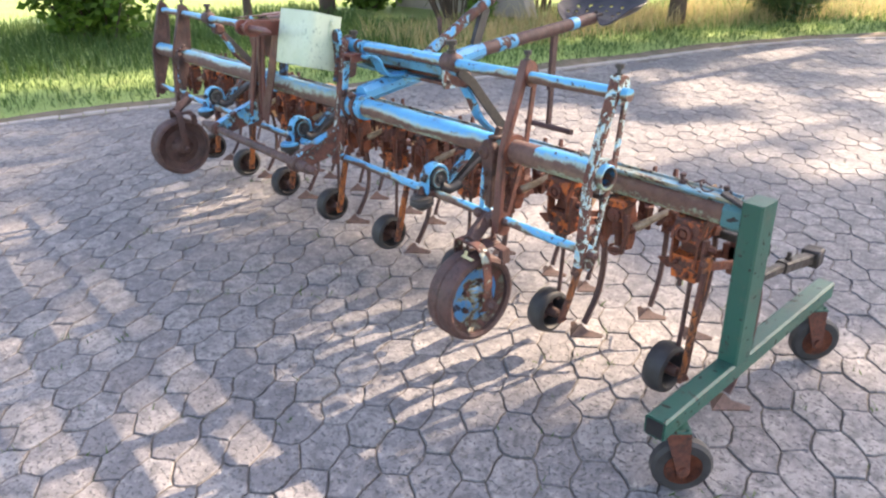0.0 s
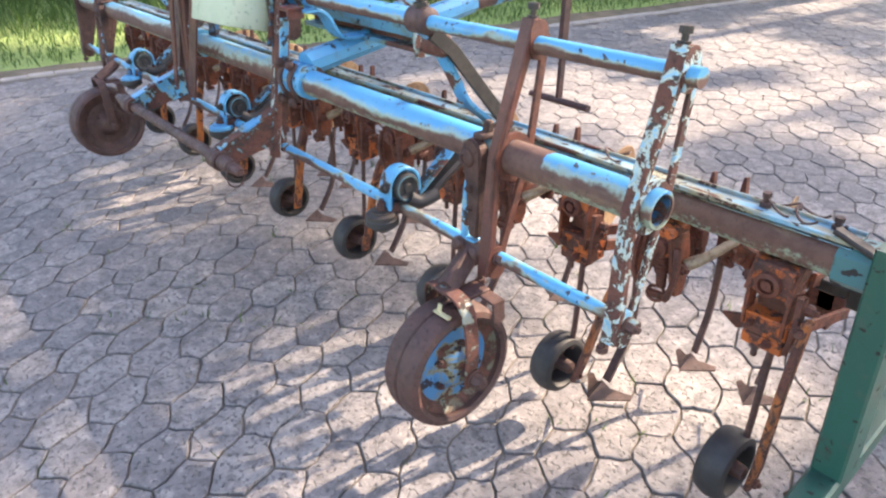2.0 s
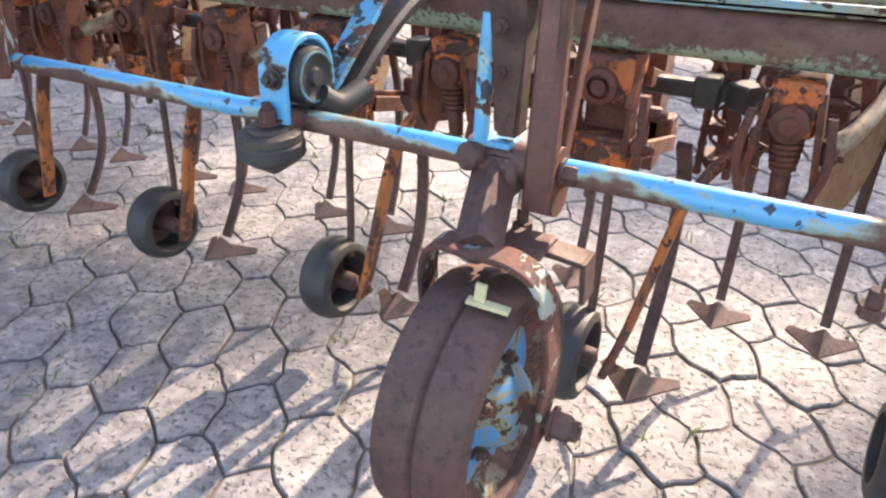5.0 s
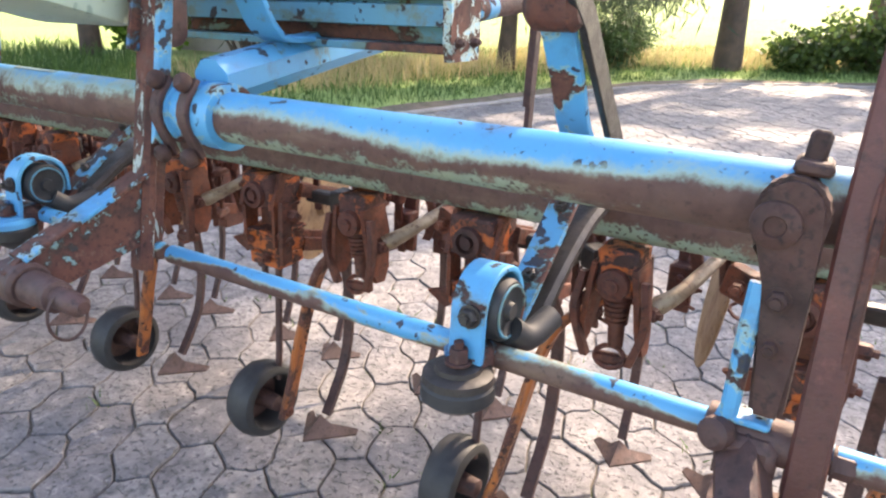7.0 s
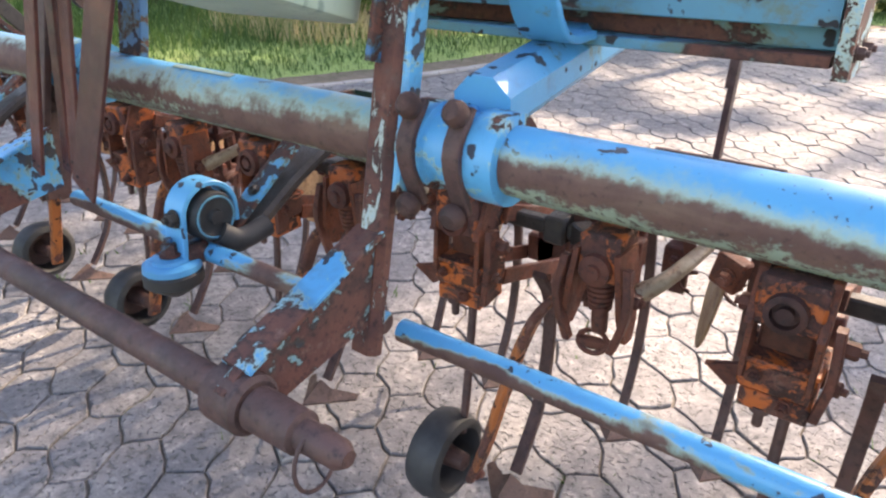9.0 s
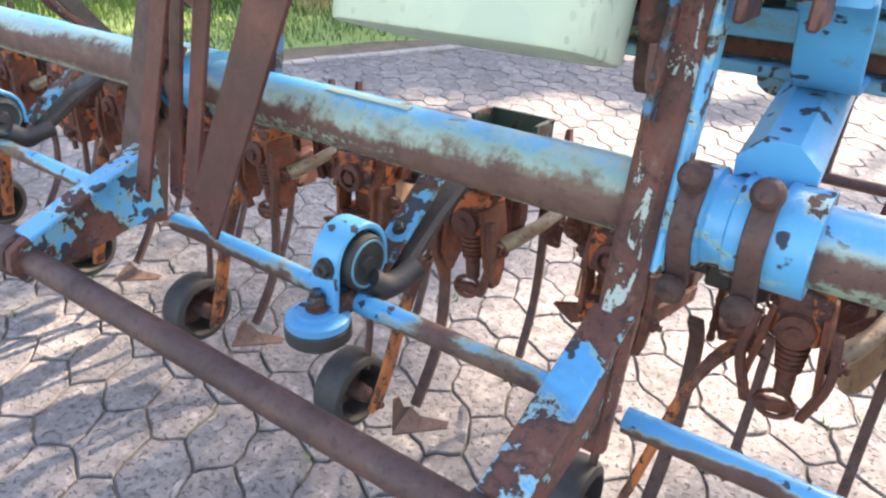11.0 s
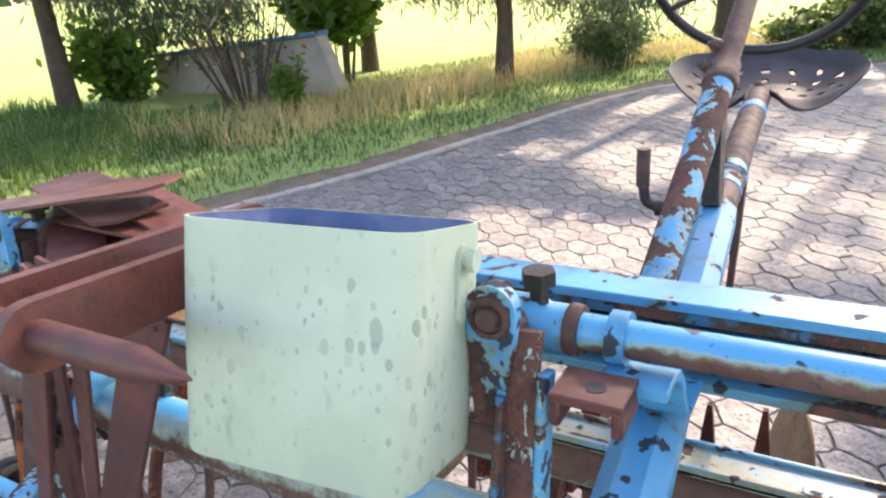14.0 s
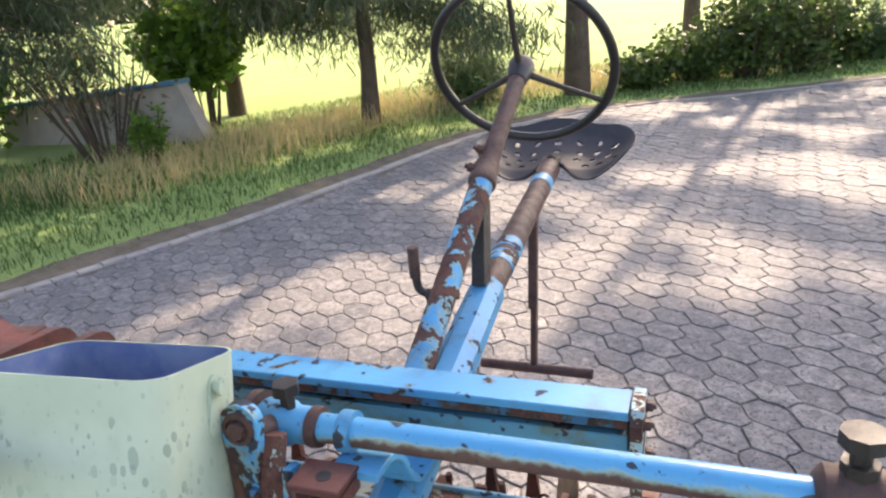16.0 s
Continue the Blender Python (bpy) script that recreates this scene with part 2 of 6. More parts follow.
M_PLATE = rusty("oxide_red_steel", (0.130, 0.039, 0.030), (0.088, 0.030, 0.025), (0.040, 0.017, 0.015), 0.48, 0.0, 8.0)
M_STEEL = rusty("dark_greasy_steel", (0.022, 0.018, 0.017), (0.040, 0.030, 0.026), (0.010, 0.008, 0.008), 0.55, 0.0)
M_CASTING = rusty("greasy_brown_casting", (0.078, 0.034, 0.027), (0.048, 0.024, 0.020), (0.014, 0.009, 0.008), 0.80, 0.0, 18.0)
M_BARE = rusty("worn_bare_steel", (0.30, 0.22, 0.15), (0.42, 0.34, 0.24), (0.12, 0.06, 0.04), 0.5, 0.4)
M_RUBBER = plain("grey_black_rubber", (0.016, 0.016, 0.018), (0.038, 0.037, 0.038), 0.6, 20.0)
M_SEAT = plain("dark_seat_enamel", (0.014, 0.013, 0.018), (0.032, 0.026, 0.032), 0.5, 16.0, 0.25, 90.0)
# also painted in for the dark of holes and of an open tube end
M_BLACK = plain("black_plastic_and_hole_dark", (0.010, 0.010, 0.012), (0.02, 0.02, 0.022), 0.4)
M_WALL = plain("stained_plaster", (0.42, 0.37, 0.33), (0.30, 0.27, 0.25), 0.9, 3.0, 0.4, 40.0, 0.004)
M_WALLCAP = plain("blue_wall_cap", (0.05, 0.16, 0.26), (0.09, 0.22, 0.32), 0.6)


def mint_paint():
    """Pale mint enamel, faded in clouds, with rows of dried drops and a round stain low on the front."""
    m, nt, b = nodes_of("mint_enamel")
    tc = nt.nodes.new("ShaderNodeTexCoord")
    v = tc.outputs["Object"]
    c = mix(nt, ramp(nt, noise_tex(nt, v, 9.0, 4.0, 0.55), 0.36, 0.66), (0.395, 0.470, 0.360), (0.460, 0.535, 0.425))
    c = mix(nt, ramp(nt, noise_tex(nt, v, 14.0, 5.0, 0.6), 0.52, 0.74, 0.0, 0.35), c, (0.310, 0.385, 0.300))
    where = ramp(nt, noise_tex(nt, v, 12.0, 2.0), 0.36, 0.54)
    for scale, tall, size, at in ((62.0, 0.42, 0.34, 0.0), (105.0, 0.60, 0.42, 4.3), (180.0, 0.7, 0.46, 2.1)):
        mp = nt.nodes.new("ShaderNodeMapping")
        mp.inputs["Scale"].default_value = (1.0, 1.0, tall)
        mp.inputs["Location"].default_value = (at, at, at)
        nt.links.new(v, mp.inputs[0])
        vo = add(nt, "ShaderNodeTexVoronoi", Scale=scale)
        nt.links.new(mp.outputs[0], vo.inputs["Vector"])
        cell = nt.nodes.new("ShaderNodeSeparateColor")
        nt.links.new(vo.outputs["Color"], cell.inputs[0])
        reach = math2(nt, 'MULTIPLY', ramp(nt, cell.outputs[0], 0.58, 1.0), size)
        near = math2(nt, 'ADD', vo.outputs["Distance"], math2(nt, 'MULTIPLY', math2(nt, 'SUBTRACT', noise_tex(nt, v, 160.0, 2.0), 0.5), 0.16))
        drop = ramp(nt, math2(nt, 'SUBTRACT', reach, near), -0.02, 0.05)
        drop = math2(nt, 'MULTIPLY', math2(nt, 'MULTIPLY', drop, where), ramp(nt, cell.outputs[1], 0.0, 1.0, 0.15, 0.75))
        c = mix(nt, drop, c, (0.205, 0.270, 0.220))
    c = mix(nt, ramp(nt, noise_tex(nt, v, 150.0, 3.0), 0.70, 0.74, 0.0, 0.6), c, (0.20, 0.17, 0.12))
    dist = nt.nodes.new("ShaderNodeVectorMath")
    dist.operation = 'DISTANCE'
    dist.inputs[1].default_value = (0.050, -0.060, -0.075)
    nt.links.new(v, dist.inputs[0])
    ring = math2(nt, 'ADD', dist.outputs["Value"], math2(nt, 'MULTIPLY', noise_tex(nt, v, 40.0, 3.0), 0.006))
    c = mix(nt, ramp(nt, ring, 0.040, 0.037, 0.0, 0.35), c, (0.34, 0.42, 0.35))
    nt.links.new(c, b.inputs["Base Color"])
    b.inputs["Roughness"].default_value = 0.46
    bump(nt, b, noise_tex(nt, v, 18.0, 3.0), 0.12, 0.002)
    return m


M_MINT = mint_paint()
# blue lining, mixed towards a paler grey-blue in patches
M_BOX_IN = plain("mottled_blue_lining", (0.065, 0.115, 0.28), (0.20, 0.25, 0.36), 0.55, 16.0)


def paver_material():
    m, nt, b = nodes_of("concrete_paver")
    v = coords(nt, True)
    info = nt.nodes.new("ShaderNodeObjectInfo")
    geo = nt.nodes.new("ShaderNodeNewGeometry")
    rnd = math2(nt, 'FRACT', math2(nt, 'ADD', info.outputs["Random"], geo.outputs["Random Per Island"]), 0.0)
    tone = mix(nt, rnd, (0.185, 0.171, 0.171), (0.325, 0.300, 0.284))
    c = mix(nt, ramp(nt, noise_tex(nt, v, 9.0, 6.0, 0.7), 0.35, 0.7), tone, (0.175, 0.165, 0.168))
    c = mix(nt, ramp(nt, noise_tex(nt, v, 1.1, 4.0, 0.6), 0.40, 0.72, 0.0, 0.5), c, (0.145, 0.138, 0.142))
    blotch = noise_tex(nt, v, 24.0, 5.0, 0.7)
    c = mix(nt, ramp(nt, blotch, 0.48, 0.63, 0.0, 0.72), c, (0.105, 0.098, 0.100))
    c = mix(nt, ramp(nt, blotch, 0.46, 0.32, 0.0, 0.6), c, (0.40, 0.37, 0.34))
    pits = noise_tex(nt, v, 85.0, 3.0, 0.55)
    c = mix(nt, ramp(nt, pits, 0.54, 0.64, 0.0, 0.7), c, (0.105, 0.098, 0.098))
    c = mix(nt, ramp(nt, noise_tex(nt, v, 230.0, 2.0, 0.5), 0.64, 0.72, 0.0, 0.35), c, (0.44, 0.42, 0.39))
    nt.links.new(c, b.inputs["Base Color"])
    b.inputs["Roughness"].default_value = 0.8
    h = math2(nt, 'SUBTRACT', math2(nt, 'MULTIPLY', noise_tex(nt, v, 40.0, 6.0, 0.75), 0.8), ramp(nt, pits, 0.55, 0.68))
    bump(nt, b, h, 0.85, 0.005)
    return m


M_PAVER = paver_material()


def earth_material():
    m, nt, b = nodes_of("jointing_earth")
    v = coords(nt, True)
    c = mix(nt, ramp(nt, noise_tex(nt, v, 6.0, 6.0), 0.35, 0.65), (0.118, 0.102, 0.088), (0.165, 0.140, 0.118))
    c = mix(nt, ramp(nt, noise_tex(nt, v, 3.3, 3.0), 0.60, 0.68, 0.0, 0.8), c, (0.06, 0.085, 0.022))
    nt.links.new(c, b.inputs["Base Color"])
    b.inputs["Roughness"].default_value = 0.95
    bump(nt, b, noise_tex(nt, v, 140.0, 4.0), 0.8, 0.004)
    return m


M_EARTH = earth_material()


def ground_material():
    """Meadow far out, trodden earth and litter along the road's edge."""
    m, nt, b = nodes_of("meadow_ground")
    v = coords(nt, True)
    g = mix(nt, ramp(nt, noise_tex(nt, v, 0.35, 6.0, 0.65), 0.35, 0.65), (0.28, 0.40, 0.11), (0.34, 0.44, 0.14))
    g = mix(nt, ramp(nt, noise_tex(nt, v, 2.5, 6.0, 0.7), 0.50, 0.75, 0.0, 0.45), g, (0.24, 0.21, 0.09))
    g = mix(nt, ramp(nt, noise_tex(nt, v, 30.0, 5.0, 0.7), 0.5, 0.75, 0.0, 0.6), g, (0.05, 0.06, 0.018))
    nt.links.new(g, b.inputs["Base Color"])
    b.inputs["Roughness"].default_value = 0.95
    bump(nt, b, noise_tex(nt, v, 25.0, 6.0, 0.8), 0.9, 0.03)
    return m


M_GROUND = ground_material()


def leaf_material(name, a, b_col, through_light=0.35):
    m, nt, b = nodes_of(name)
    geo = nt.nodes.new("ShaderNodeNewGeometry")
    c = mix(nt, geo.outputs["Random Per Island"], a, b_col)
    nt.links.new(c, b.inputs["Base Color"])
    b.inputs["Roughness"].default_value = 0.55
    tr = nt.nodes.new("ShaderNodeBsdfTranslucent")
    nt.links.new(c, tr.inputs["Color"])
    mx = nt.nodes.new("ShaderNodeMixShader")
    mx.inputs[0].default_value = through_light
    nt.links.new(b.outputs[0], mx.inputs[1])
    nt.links.new(tr.outputs[0], mx.inputs[2])
    nt.links.new(mx.outputs[0], nt.nodes["Material Output"].inputs["Surface"])
    return m


M_GRASS = leaf_material("verge_grass", (0.046, 0.106, 0.024), (0.120, 0.195, 0.050), 0.45)
M_HAY = leaf_material("dry_grass", (0.56, 0.42, 0.24), (0.40, 0.36, 0.15), 0.45)
M_VERGE_EARTH = plain("trodden_earth", (0.20, 0.15, 0.11), (0.12, 0.10, 0.06), 0.95, 9.0, 0.8, 40.0, 0.01)
M_NEEDLE = leaf_material("conifer_needles", (0.034, 0.056, 0.030), (0.090, 0.120, 0.056), 0.35)
M_SHRUB = leaf_material("dull_shrub_leaves", (0.035, 0.065, 0.018), (0.095, 0.15, 0.035), 0.4)
M_LEAF = leaf_material("broad_leaves", (0.06, 0.14, 0.018), (0.13, 0.24, 0.03), 0.5)
M_LITTER = leaf_material("leaf_litter", (0.10, 0.06, 0.03), (0.20, 0.13, 0.06), 0.1)
M_BARK = plain("furrowed_bark", (0.115, 0.075, 0.055), (0.07, 0.05, 0.04), 0.9, 9.0, 0.9, 30.0, 0.02)
M_TWIG = plain("dark_twigs", (0.06, 0.045, 0.035), (0.09, 0.06, 0.045), 0.9)
M_LABEL = plain("faded_yellow_print", (0.22, 0.27, 0.20), (0.16, 0.26, 0.27), 0.6, 60.0)
M_DARKGREEN = worn_paint("dark_green_black", (0.010, 0.022, 0.020), (0.03, 0.07, 0.055), (0.05, 0.05, 0.03), 0.7, 18.0, 0.5)


# ---------------------------------------------------------------- building blocks
ORIGIN = {}


def thing(name, at, label, category, group="", kind=""):
    """A top-level thing: an empty at its base."""
    ob = new(name)
    ob.location = at
    ORIGIN[ob.name] = Vector(at)
    return tagged(ob, label, category, group, kind)


def part(name, bm, material, parent, label="", smooth=True):
    """One mesh, built in place, under a thing or under a part."""
    lo = Vector([min(v.co[i] for v in bm.verts) for i in range(3)])
    hi = Vector([max(v.co[i] for v in bm.verts) for i in range(3)])
    c = (lo + hi) / 2
    bmesh.ops.translate(bm, verts=bm.verts, vec=-c)
    bmesh.ops.recalc_face_normals(bm, faces=bm.faces)
    me = bpy.data.meshes.new(name)
    bm.to_mesh(me)
    bm.free()
    me.materials.append(material)
    if smooth:
        me.polygons.foreach_set("use_smooth", [True] * len(me.polygons))
        me.set_sharp_from_angle(angle=radians(38))
    ob = new(name, me)
    if parent is not None:
        ob.parent = parent
        ob.location = c - ORIGIN[parent.name]
    else:
        ob.location = c
    ORIGIN[ob.name] = c
    if label:
        ob["label"] = label
    return ob


def basis(d, up=(0, 0, 1)):
    d = Vector(d).normalized()
    up = Vector(up)
    if abs(d.dot(up.normalized())) > 0.98:
        up = Vector((0, 1, 0)) if abs(d.y) < 0.9 else Vector((1, 0, 0))
    s = d.cross(up).normalized()
    return d, s, s.cross(d).normalized()


def loft(bm, rings, closed=True, cap=True):
    rows = [[bm.verts.new(p) for p in r] for r in rings]
    n = len(rows[0])
    for a, b in zip(rows, rows[1:]):
        for i in range(n if closed else n - 1):
            j = (i + 1) % n
            bm.faces.new((a[i], a[j], b[j], b[i]))
    if cap and closed:
        bm.faces.new(rows[0][::-1])
        bm.faces.new(rows[-1])
    return bm


def rod(bm, points, r, seg=14, cap=True):
    """A round bar along a polyline; r: one radius, or one for each point."""
    pts = [Vector(p) for p in points]
    rs = r if isinstance(r, (list, tuple)) else [r] * len(pts)
    rings = []
    side = None
    for i, p in enumerate(pts):
        d = (pts[min(i + 1, len(pts) - 1)] - pts[max(i - 1, 0)]).normalized()
        if side is None:
            _, side, _ = basis(d)
        side = (side - d * side.dot(d)).normalized()
        up = side.cross(d)
        rings.append([p + (side * math.cos(2 * math.pi * k / seg) + up * math.sin(2 * math.pi * k / seg)) * rs[i] for k in range(seg)])
    return loft(bm, rings, True, cap)


def bar(bm, points, width, thick, up=(0, 0, 1), bevel=0.0012, side=None):
    """A flat or square bar along a polyline: width along the side, thick along up; side: a fixed side for bent straps."""
    pts = [Vector(p) for p in points]
    rings = []
    for i, p in enumerate(pts):
        d = (pts[min(i + 1, len(pts) - 1)] - pts[max(i - 1, 0)])
        d, s, u = basis(d, up)
        if side is not None:
            s = Vector(side).normalized()
            u = s.cross(d).normalized()
        w, t, e = width / 2, thick / 2, min(bevel, width * 0.3, thick * 0.3)
        rings.append([p + s * a + u * b for a, b in ((-w + e, -t), (w - e, -t), (w, -t + e), (w, t - e), (w - e, t), (-w + e, t), (-w, t - e), (-w, -t + e))])
    return loft(bm, rings)


def smooth_path(points, n=6):
    """A rounded polyline through the points (Catmull-Rom)."""
    p = [Vector(q) for q in points]
    p = [p[0] * 2 - p[1], *p, p[-1] * 2 - p[-2]]
    out = []
    for i in range(1, len(p) - 2):
        for k in range(n):
            t = k / n
            a, b, c, d = p[i - 1], p[i], p[i + 1], p[i + 2]
            out.append(0.5 * (2 * b + (c - a) * t + (2 * a - 5 * b + 4 * c - d) * t * t + (3 * b - a - 3 * c + d) * t ** 3))
    return out + [p[-2]]


def block(bm, c, size, rot=(0, 0, 0), bevel=0.002):
    m = Matrix.LocRotScale(Vector(c), Euler([radians(a) for a in rot]), None)
    res = bmesh.ops.create_cube(bm, size=1.0, matrix=m @ Matrix.Diagonal((*size, 1)))
    if bevel:
        edges = {e for v in res["verts"] for e in v.link_edges}
        bmesh.ops.bevel(bm, geom=list(edges), offset=bevel, segments=1, affect='EDGES')
    return bm


def turned(bm, c, axis, profile, seg=24, closed=False):
    """A turned piece: profile of (distance along the axis, radius)."""
    d, s, u = basis(axis)
    c = Vector(c)
    rings = [[c + d * a + (s * math.cos(2 * math.pi * k / seg) + u * math.sin(2 * math.pi * k / seg)) * max(r, 0.0004) for k in range(seg)] for a, r in profile]
    if closed:
        rings.append(rings[0])
        return loft(bm, rings, True, False)
    return loft(bm, rings)


def plate(bm, outline, thick, origin, ux, uy, bevel=0.0):
    """A flat plate: an outline in its own plane (ux, uy), extruded both ways by half the thickness."""
    o, ux, uy = Vector(origin), Vector(ux).normalized(), Vector(uy).normalized()
    n = ux.cross(uy) * (thick / 2)
    a = [bm.verts.new(o + ux * x + uy * y - n) for x, y in outline]
    b = [bm.verts.new(o + ux * x + uy * y + n) for x, y in outline]
    bm.faces.new(a[::-1])
    bm.faces.new(b)
    for i in range(len(a)):
        j = (i + 1) % len(a)
        bm.faces.new((a[i], a[j], b[j], b[i]))
    return bm


def bolt(bm, c, axis, r=0.008, length=0.008):
    """A hexagon head with a washer and a stub of thread."""
    d = Vector(axis).normalized()
    c = Vector(c)
    turned(bm, c, d, [(0, r * 1.28), (r * 0.25, r * 1.28), (r * 0.25, r)], 16)
    turned(bm, c + d * r * 0.25, d, [(0, r), (length * 0.8, r), (length, r * 0.82)], 6)
    turned(bm, c + d * (r * 0.25 + length), d, [(0, r * 0.5), (length * 0.5, r * 0.5)], 8)
    return bm


def bolts(parent, material, rows, name="bolt"):
    """Each bolt a part of its own: rows of (place, axis, radius, length)."""
    for c, axis, r, length in rows:
        bm = bmesh.new()
        bolt(bm, c, axis, r, length)
        part(name, bm, material, parent)


def capsule_outline(l, r, n=8, r2=None):
    """A long plate with round ends, along its own x."""
    r2 = r if r2 is None else r2
    out = [(l + r2 * math.cos(t), r2 * math.sin(t)) for t in (math.pi * (i / n - 0.5) for i in range(n + 1))]
    return out + [(r * math.cos(t), r * math.sin(t)) for t in (math.pi * (i / n + 0.5) for i in range(n + 1))]


B = bmesh.new

# ---------------------------------------------------------------- the ground
KERB = [(-6.2, -6.0), (-5.65, -3.0), (-5.2, -1.0), (-4.92, 0.4), (-4.45, 1.5), (-4.0, 2.55), (-3.6, 3.65), (-3.25, 5.0), (-2.85, 6.5), (-2.15, 7.65), (-1.3, 8.3), (-0.3, 8.8), (1.45, 9.8), (4.5, 11.4), (9.0, 13.0)]
KERB_PATH = smooth_path([(x, y, 0) for x, y in KERB], 8)
KX, KY = np.array([p.x for p in KERB_PATH]), np.array([p.y for p in KERB_PATH])


def off_road(x, y):
    """Distance from the road's edge, positive on the verge."""
    d2 = (KX - x) ** 2 + (KY - y) ** 2
    i = int(np.argmin(d2))
    j = min(max(i, 1), len(KX) - 2)
    tx, ty = KX[j + 1] - KX[j - 1], KY[j + 1] - KY[j - 1]
    s = tx * (y - KY[j]) - ty * (x - KX[j])
    return math.copysign(math.sqrt(d2[i]), s)


def ground_height(x, y):
    d = off_road(x, y) if abs(x) < 20 and abs(y) < 24 else 10.0
    if d <= 0:
        return -0.035
    h = min(d, 0.35) / 0.35 * 0.055 - 0.03 + 0.04 * min(max(d - 0.4, 0), 4.0)
    far = max(math.hypot(x, y) - 10, 0)
    return h + 0.03 * noise.noise((x * 0.8, y * 0.8, 0)) * min(d, 1) + min(far, 120) * 0.02


def build_ground():
    xs = np.concatenate([-np.geomspace(420, 9, 22), np.linspace(-8.6, 9, 60), np.geomspace(9.6, 420, 20)])
    ys = np.concatenate([-np.geomspace(420, 7, 18), np.linspace(-6.5, 16, 76), np.geomspace(16.8, 420, 24)])
    verts = [(x, y, ground_height(x, y)) for y in ys for x in xs]
    nx = len(xs)
    faces = [(j * nx + i, j * nx + i + 1, (j + 1) * nx + i + 1, (j + 1) * nx + i) for j in range(len(ys) - 1) for i in range(nx - 1)]
    me = bpy.data.meshes.new("ground")
    me.from_pydata(verts, [], faces)
    me.polygons.foreach_set("use_smooth", [True] * len(me.polygons))
    me.materials.append(M_GROUND)
    tagged(new("ground", me), "grassy meadow ground rising beyond the road", "ground", "", "structure")
    # bed of earth under the pavers
    bm = B()
    ring = [(p.x, p.y, -0.0062) for p in KERB_PATH] + [(9.0, -6.0, -0.0062)]
    bm.faces.new([bm.verts.new(p) for p in ring])
    bmesh.ops.triangulate(bm, faces=bm.faces)
    tagged(part("paver_bed", bm, M_EARTH, None, "dark earth and moss in the paver joints", False), kind="structure", category="ground")
    # bare trodden earth along the edging
    rows = []
    for a, b in zip(KERB_PATH, KERB_PATH[1:]):
        d, side, _ = basis(b - a)
        rows.append([(a - side * w) for w in (0.06, 0.14, 0.24 + 0.10 * noise.noise((a.x * 1.3, a.y * 1.3, 5)), 0.36 + 0.22 * noise.noise((a.x * 1.9, a.y * 1.9, 2)))])
    bm = B()
    loft(bm, [[(p.x, p.y, ground_height(p.x, p.y) + (0.012, 0.012, 0.010, -0.012)[k]) for k, p in enumerate(r)] for r in rows], False)
    tagged(part("verge_earth", bm, M_VERGE_EARTH, None, "bare brown trodden earth along the road edging"), kind="structure", category="ground")
    # narrow concrete edging, flush with the road
    bm = B()
    prev = None
    rng = random.Random(3)
    s = 0.0
    for a, b in zip(KERB_PATH, KERB_PATH[1:]):
        d, side, _ = basis(b - a)
        a2, b2 = a + d * 0.004, b - d * 0.004
        h = 0.012 + rng.uniform(-0.004, 0.004)
        bar(bm, [a2 - side * 0.035 + Vector((0, 0, h - 0.04)), b2 - side * 0.035 + Vector((0, 0, h - 0.04))], 0.06, 0.08, (0, 0, 1), 0.006)
    tagged(part("kerb_edging", bm, M_KERB, None, "pale flush concrete edging along the paved road", False), kind="structure", category="kerb")


M_KERB = plain("pale_concrete", (0.42, 0.38, 0.34), (0.30, 0.27, 0.25), 0.9, 6.0, 0.5, 60.0, 0.003)
build_ground()

# ---------------------------------------------------------------- the cultivator's frame
TY, TZ, TR = 0.050, 0.728, 0.0300         # main tube
cult = thing("row_cultivator", (-1.46, 0.15, 0.0), "old rusty blue row crop cultivator frame standing on pavers", "farm machine")

M_ARM = worn_paint("half_blue_arm", BLUE, BLUE_PALE, (0.16, 0.28, 0.28), 0.48, 12.0, 1.3, None, 0.4, 0.06, 1.0, 1.0, 0.7)
bm = B()
turned(bm, (-0.006, TY, TZ), (-1, 0, 0), [(0, TR - 0.005), (0.0, TR - 0.001), (0.001, TR), (2.88, TR), (2.88, TR - 0.005)], 32, True)
main_tube = part("main_tube", bm, M_TUBE, cult, "long round tube with peeling blue paint over rust")
bm = B()
turned(bm, (-0.009, TY, TZ), (-1, 0, 0), [(0, TR - 0.0052), (0, TR - 0.007), (0.30, TR - 0.007), (0.30, TR - 0.0052)], 28, True)
turned(bm, (-0.30, TY, TZ), (-1, 0, 0), [(0, TR - 0.007), (0.004, TR - 0.007)], 28)
part("tube_bore", bm, M_DARKBLUE, main_tube, "dark blue inside of the open tube end")

# tool beam behind, with a rail on top
BY, BZ = 0.325, 0.612
bm = B()
prof = [(0.035 * math.copysign(abs(math.cos(t)) ** 0.7, math.cos(t)), 0.030 * math.copysign(abs(math.sin(t)) ** 0.7, math.sin(t))) for t in (2 * math.pi * (k + 0.5) / 20 for k in range(20))]
loft(bm, [[(x, BY + a, BZ + b) for a, b in prof] for x in (0.215, -3.25)])
tool_beam = part("tool_beam", bm, M_BEAM, cult, "weathered turquoise and brown tool beam")
bm = B()
bar(bm, [(0.17, BY - 0.004, BZ + 0.034), (-3.25, BY - 0.004, BZ + 0.034)], 0.050, 0.007)
part("rail", bm, M_BEAM_TOP, tool_beam, "worn pale blue rail along the beam's top")
for dy in (-0.026, 0.022):
    bm = B()
    bar(bm, [(0.17, BY + dy, BZ + 0.038), (-3.25, BY + dy, BZ + 0.038)], 0.006, 0.012)
    part("rail_lip", bm, M_BEAM_TOP, tool_beam)

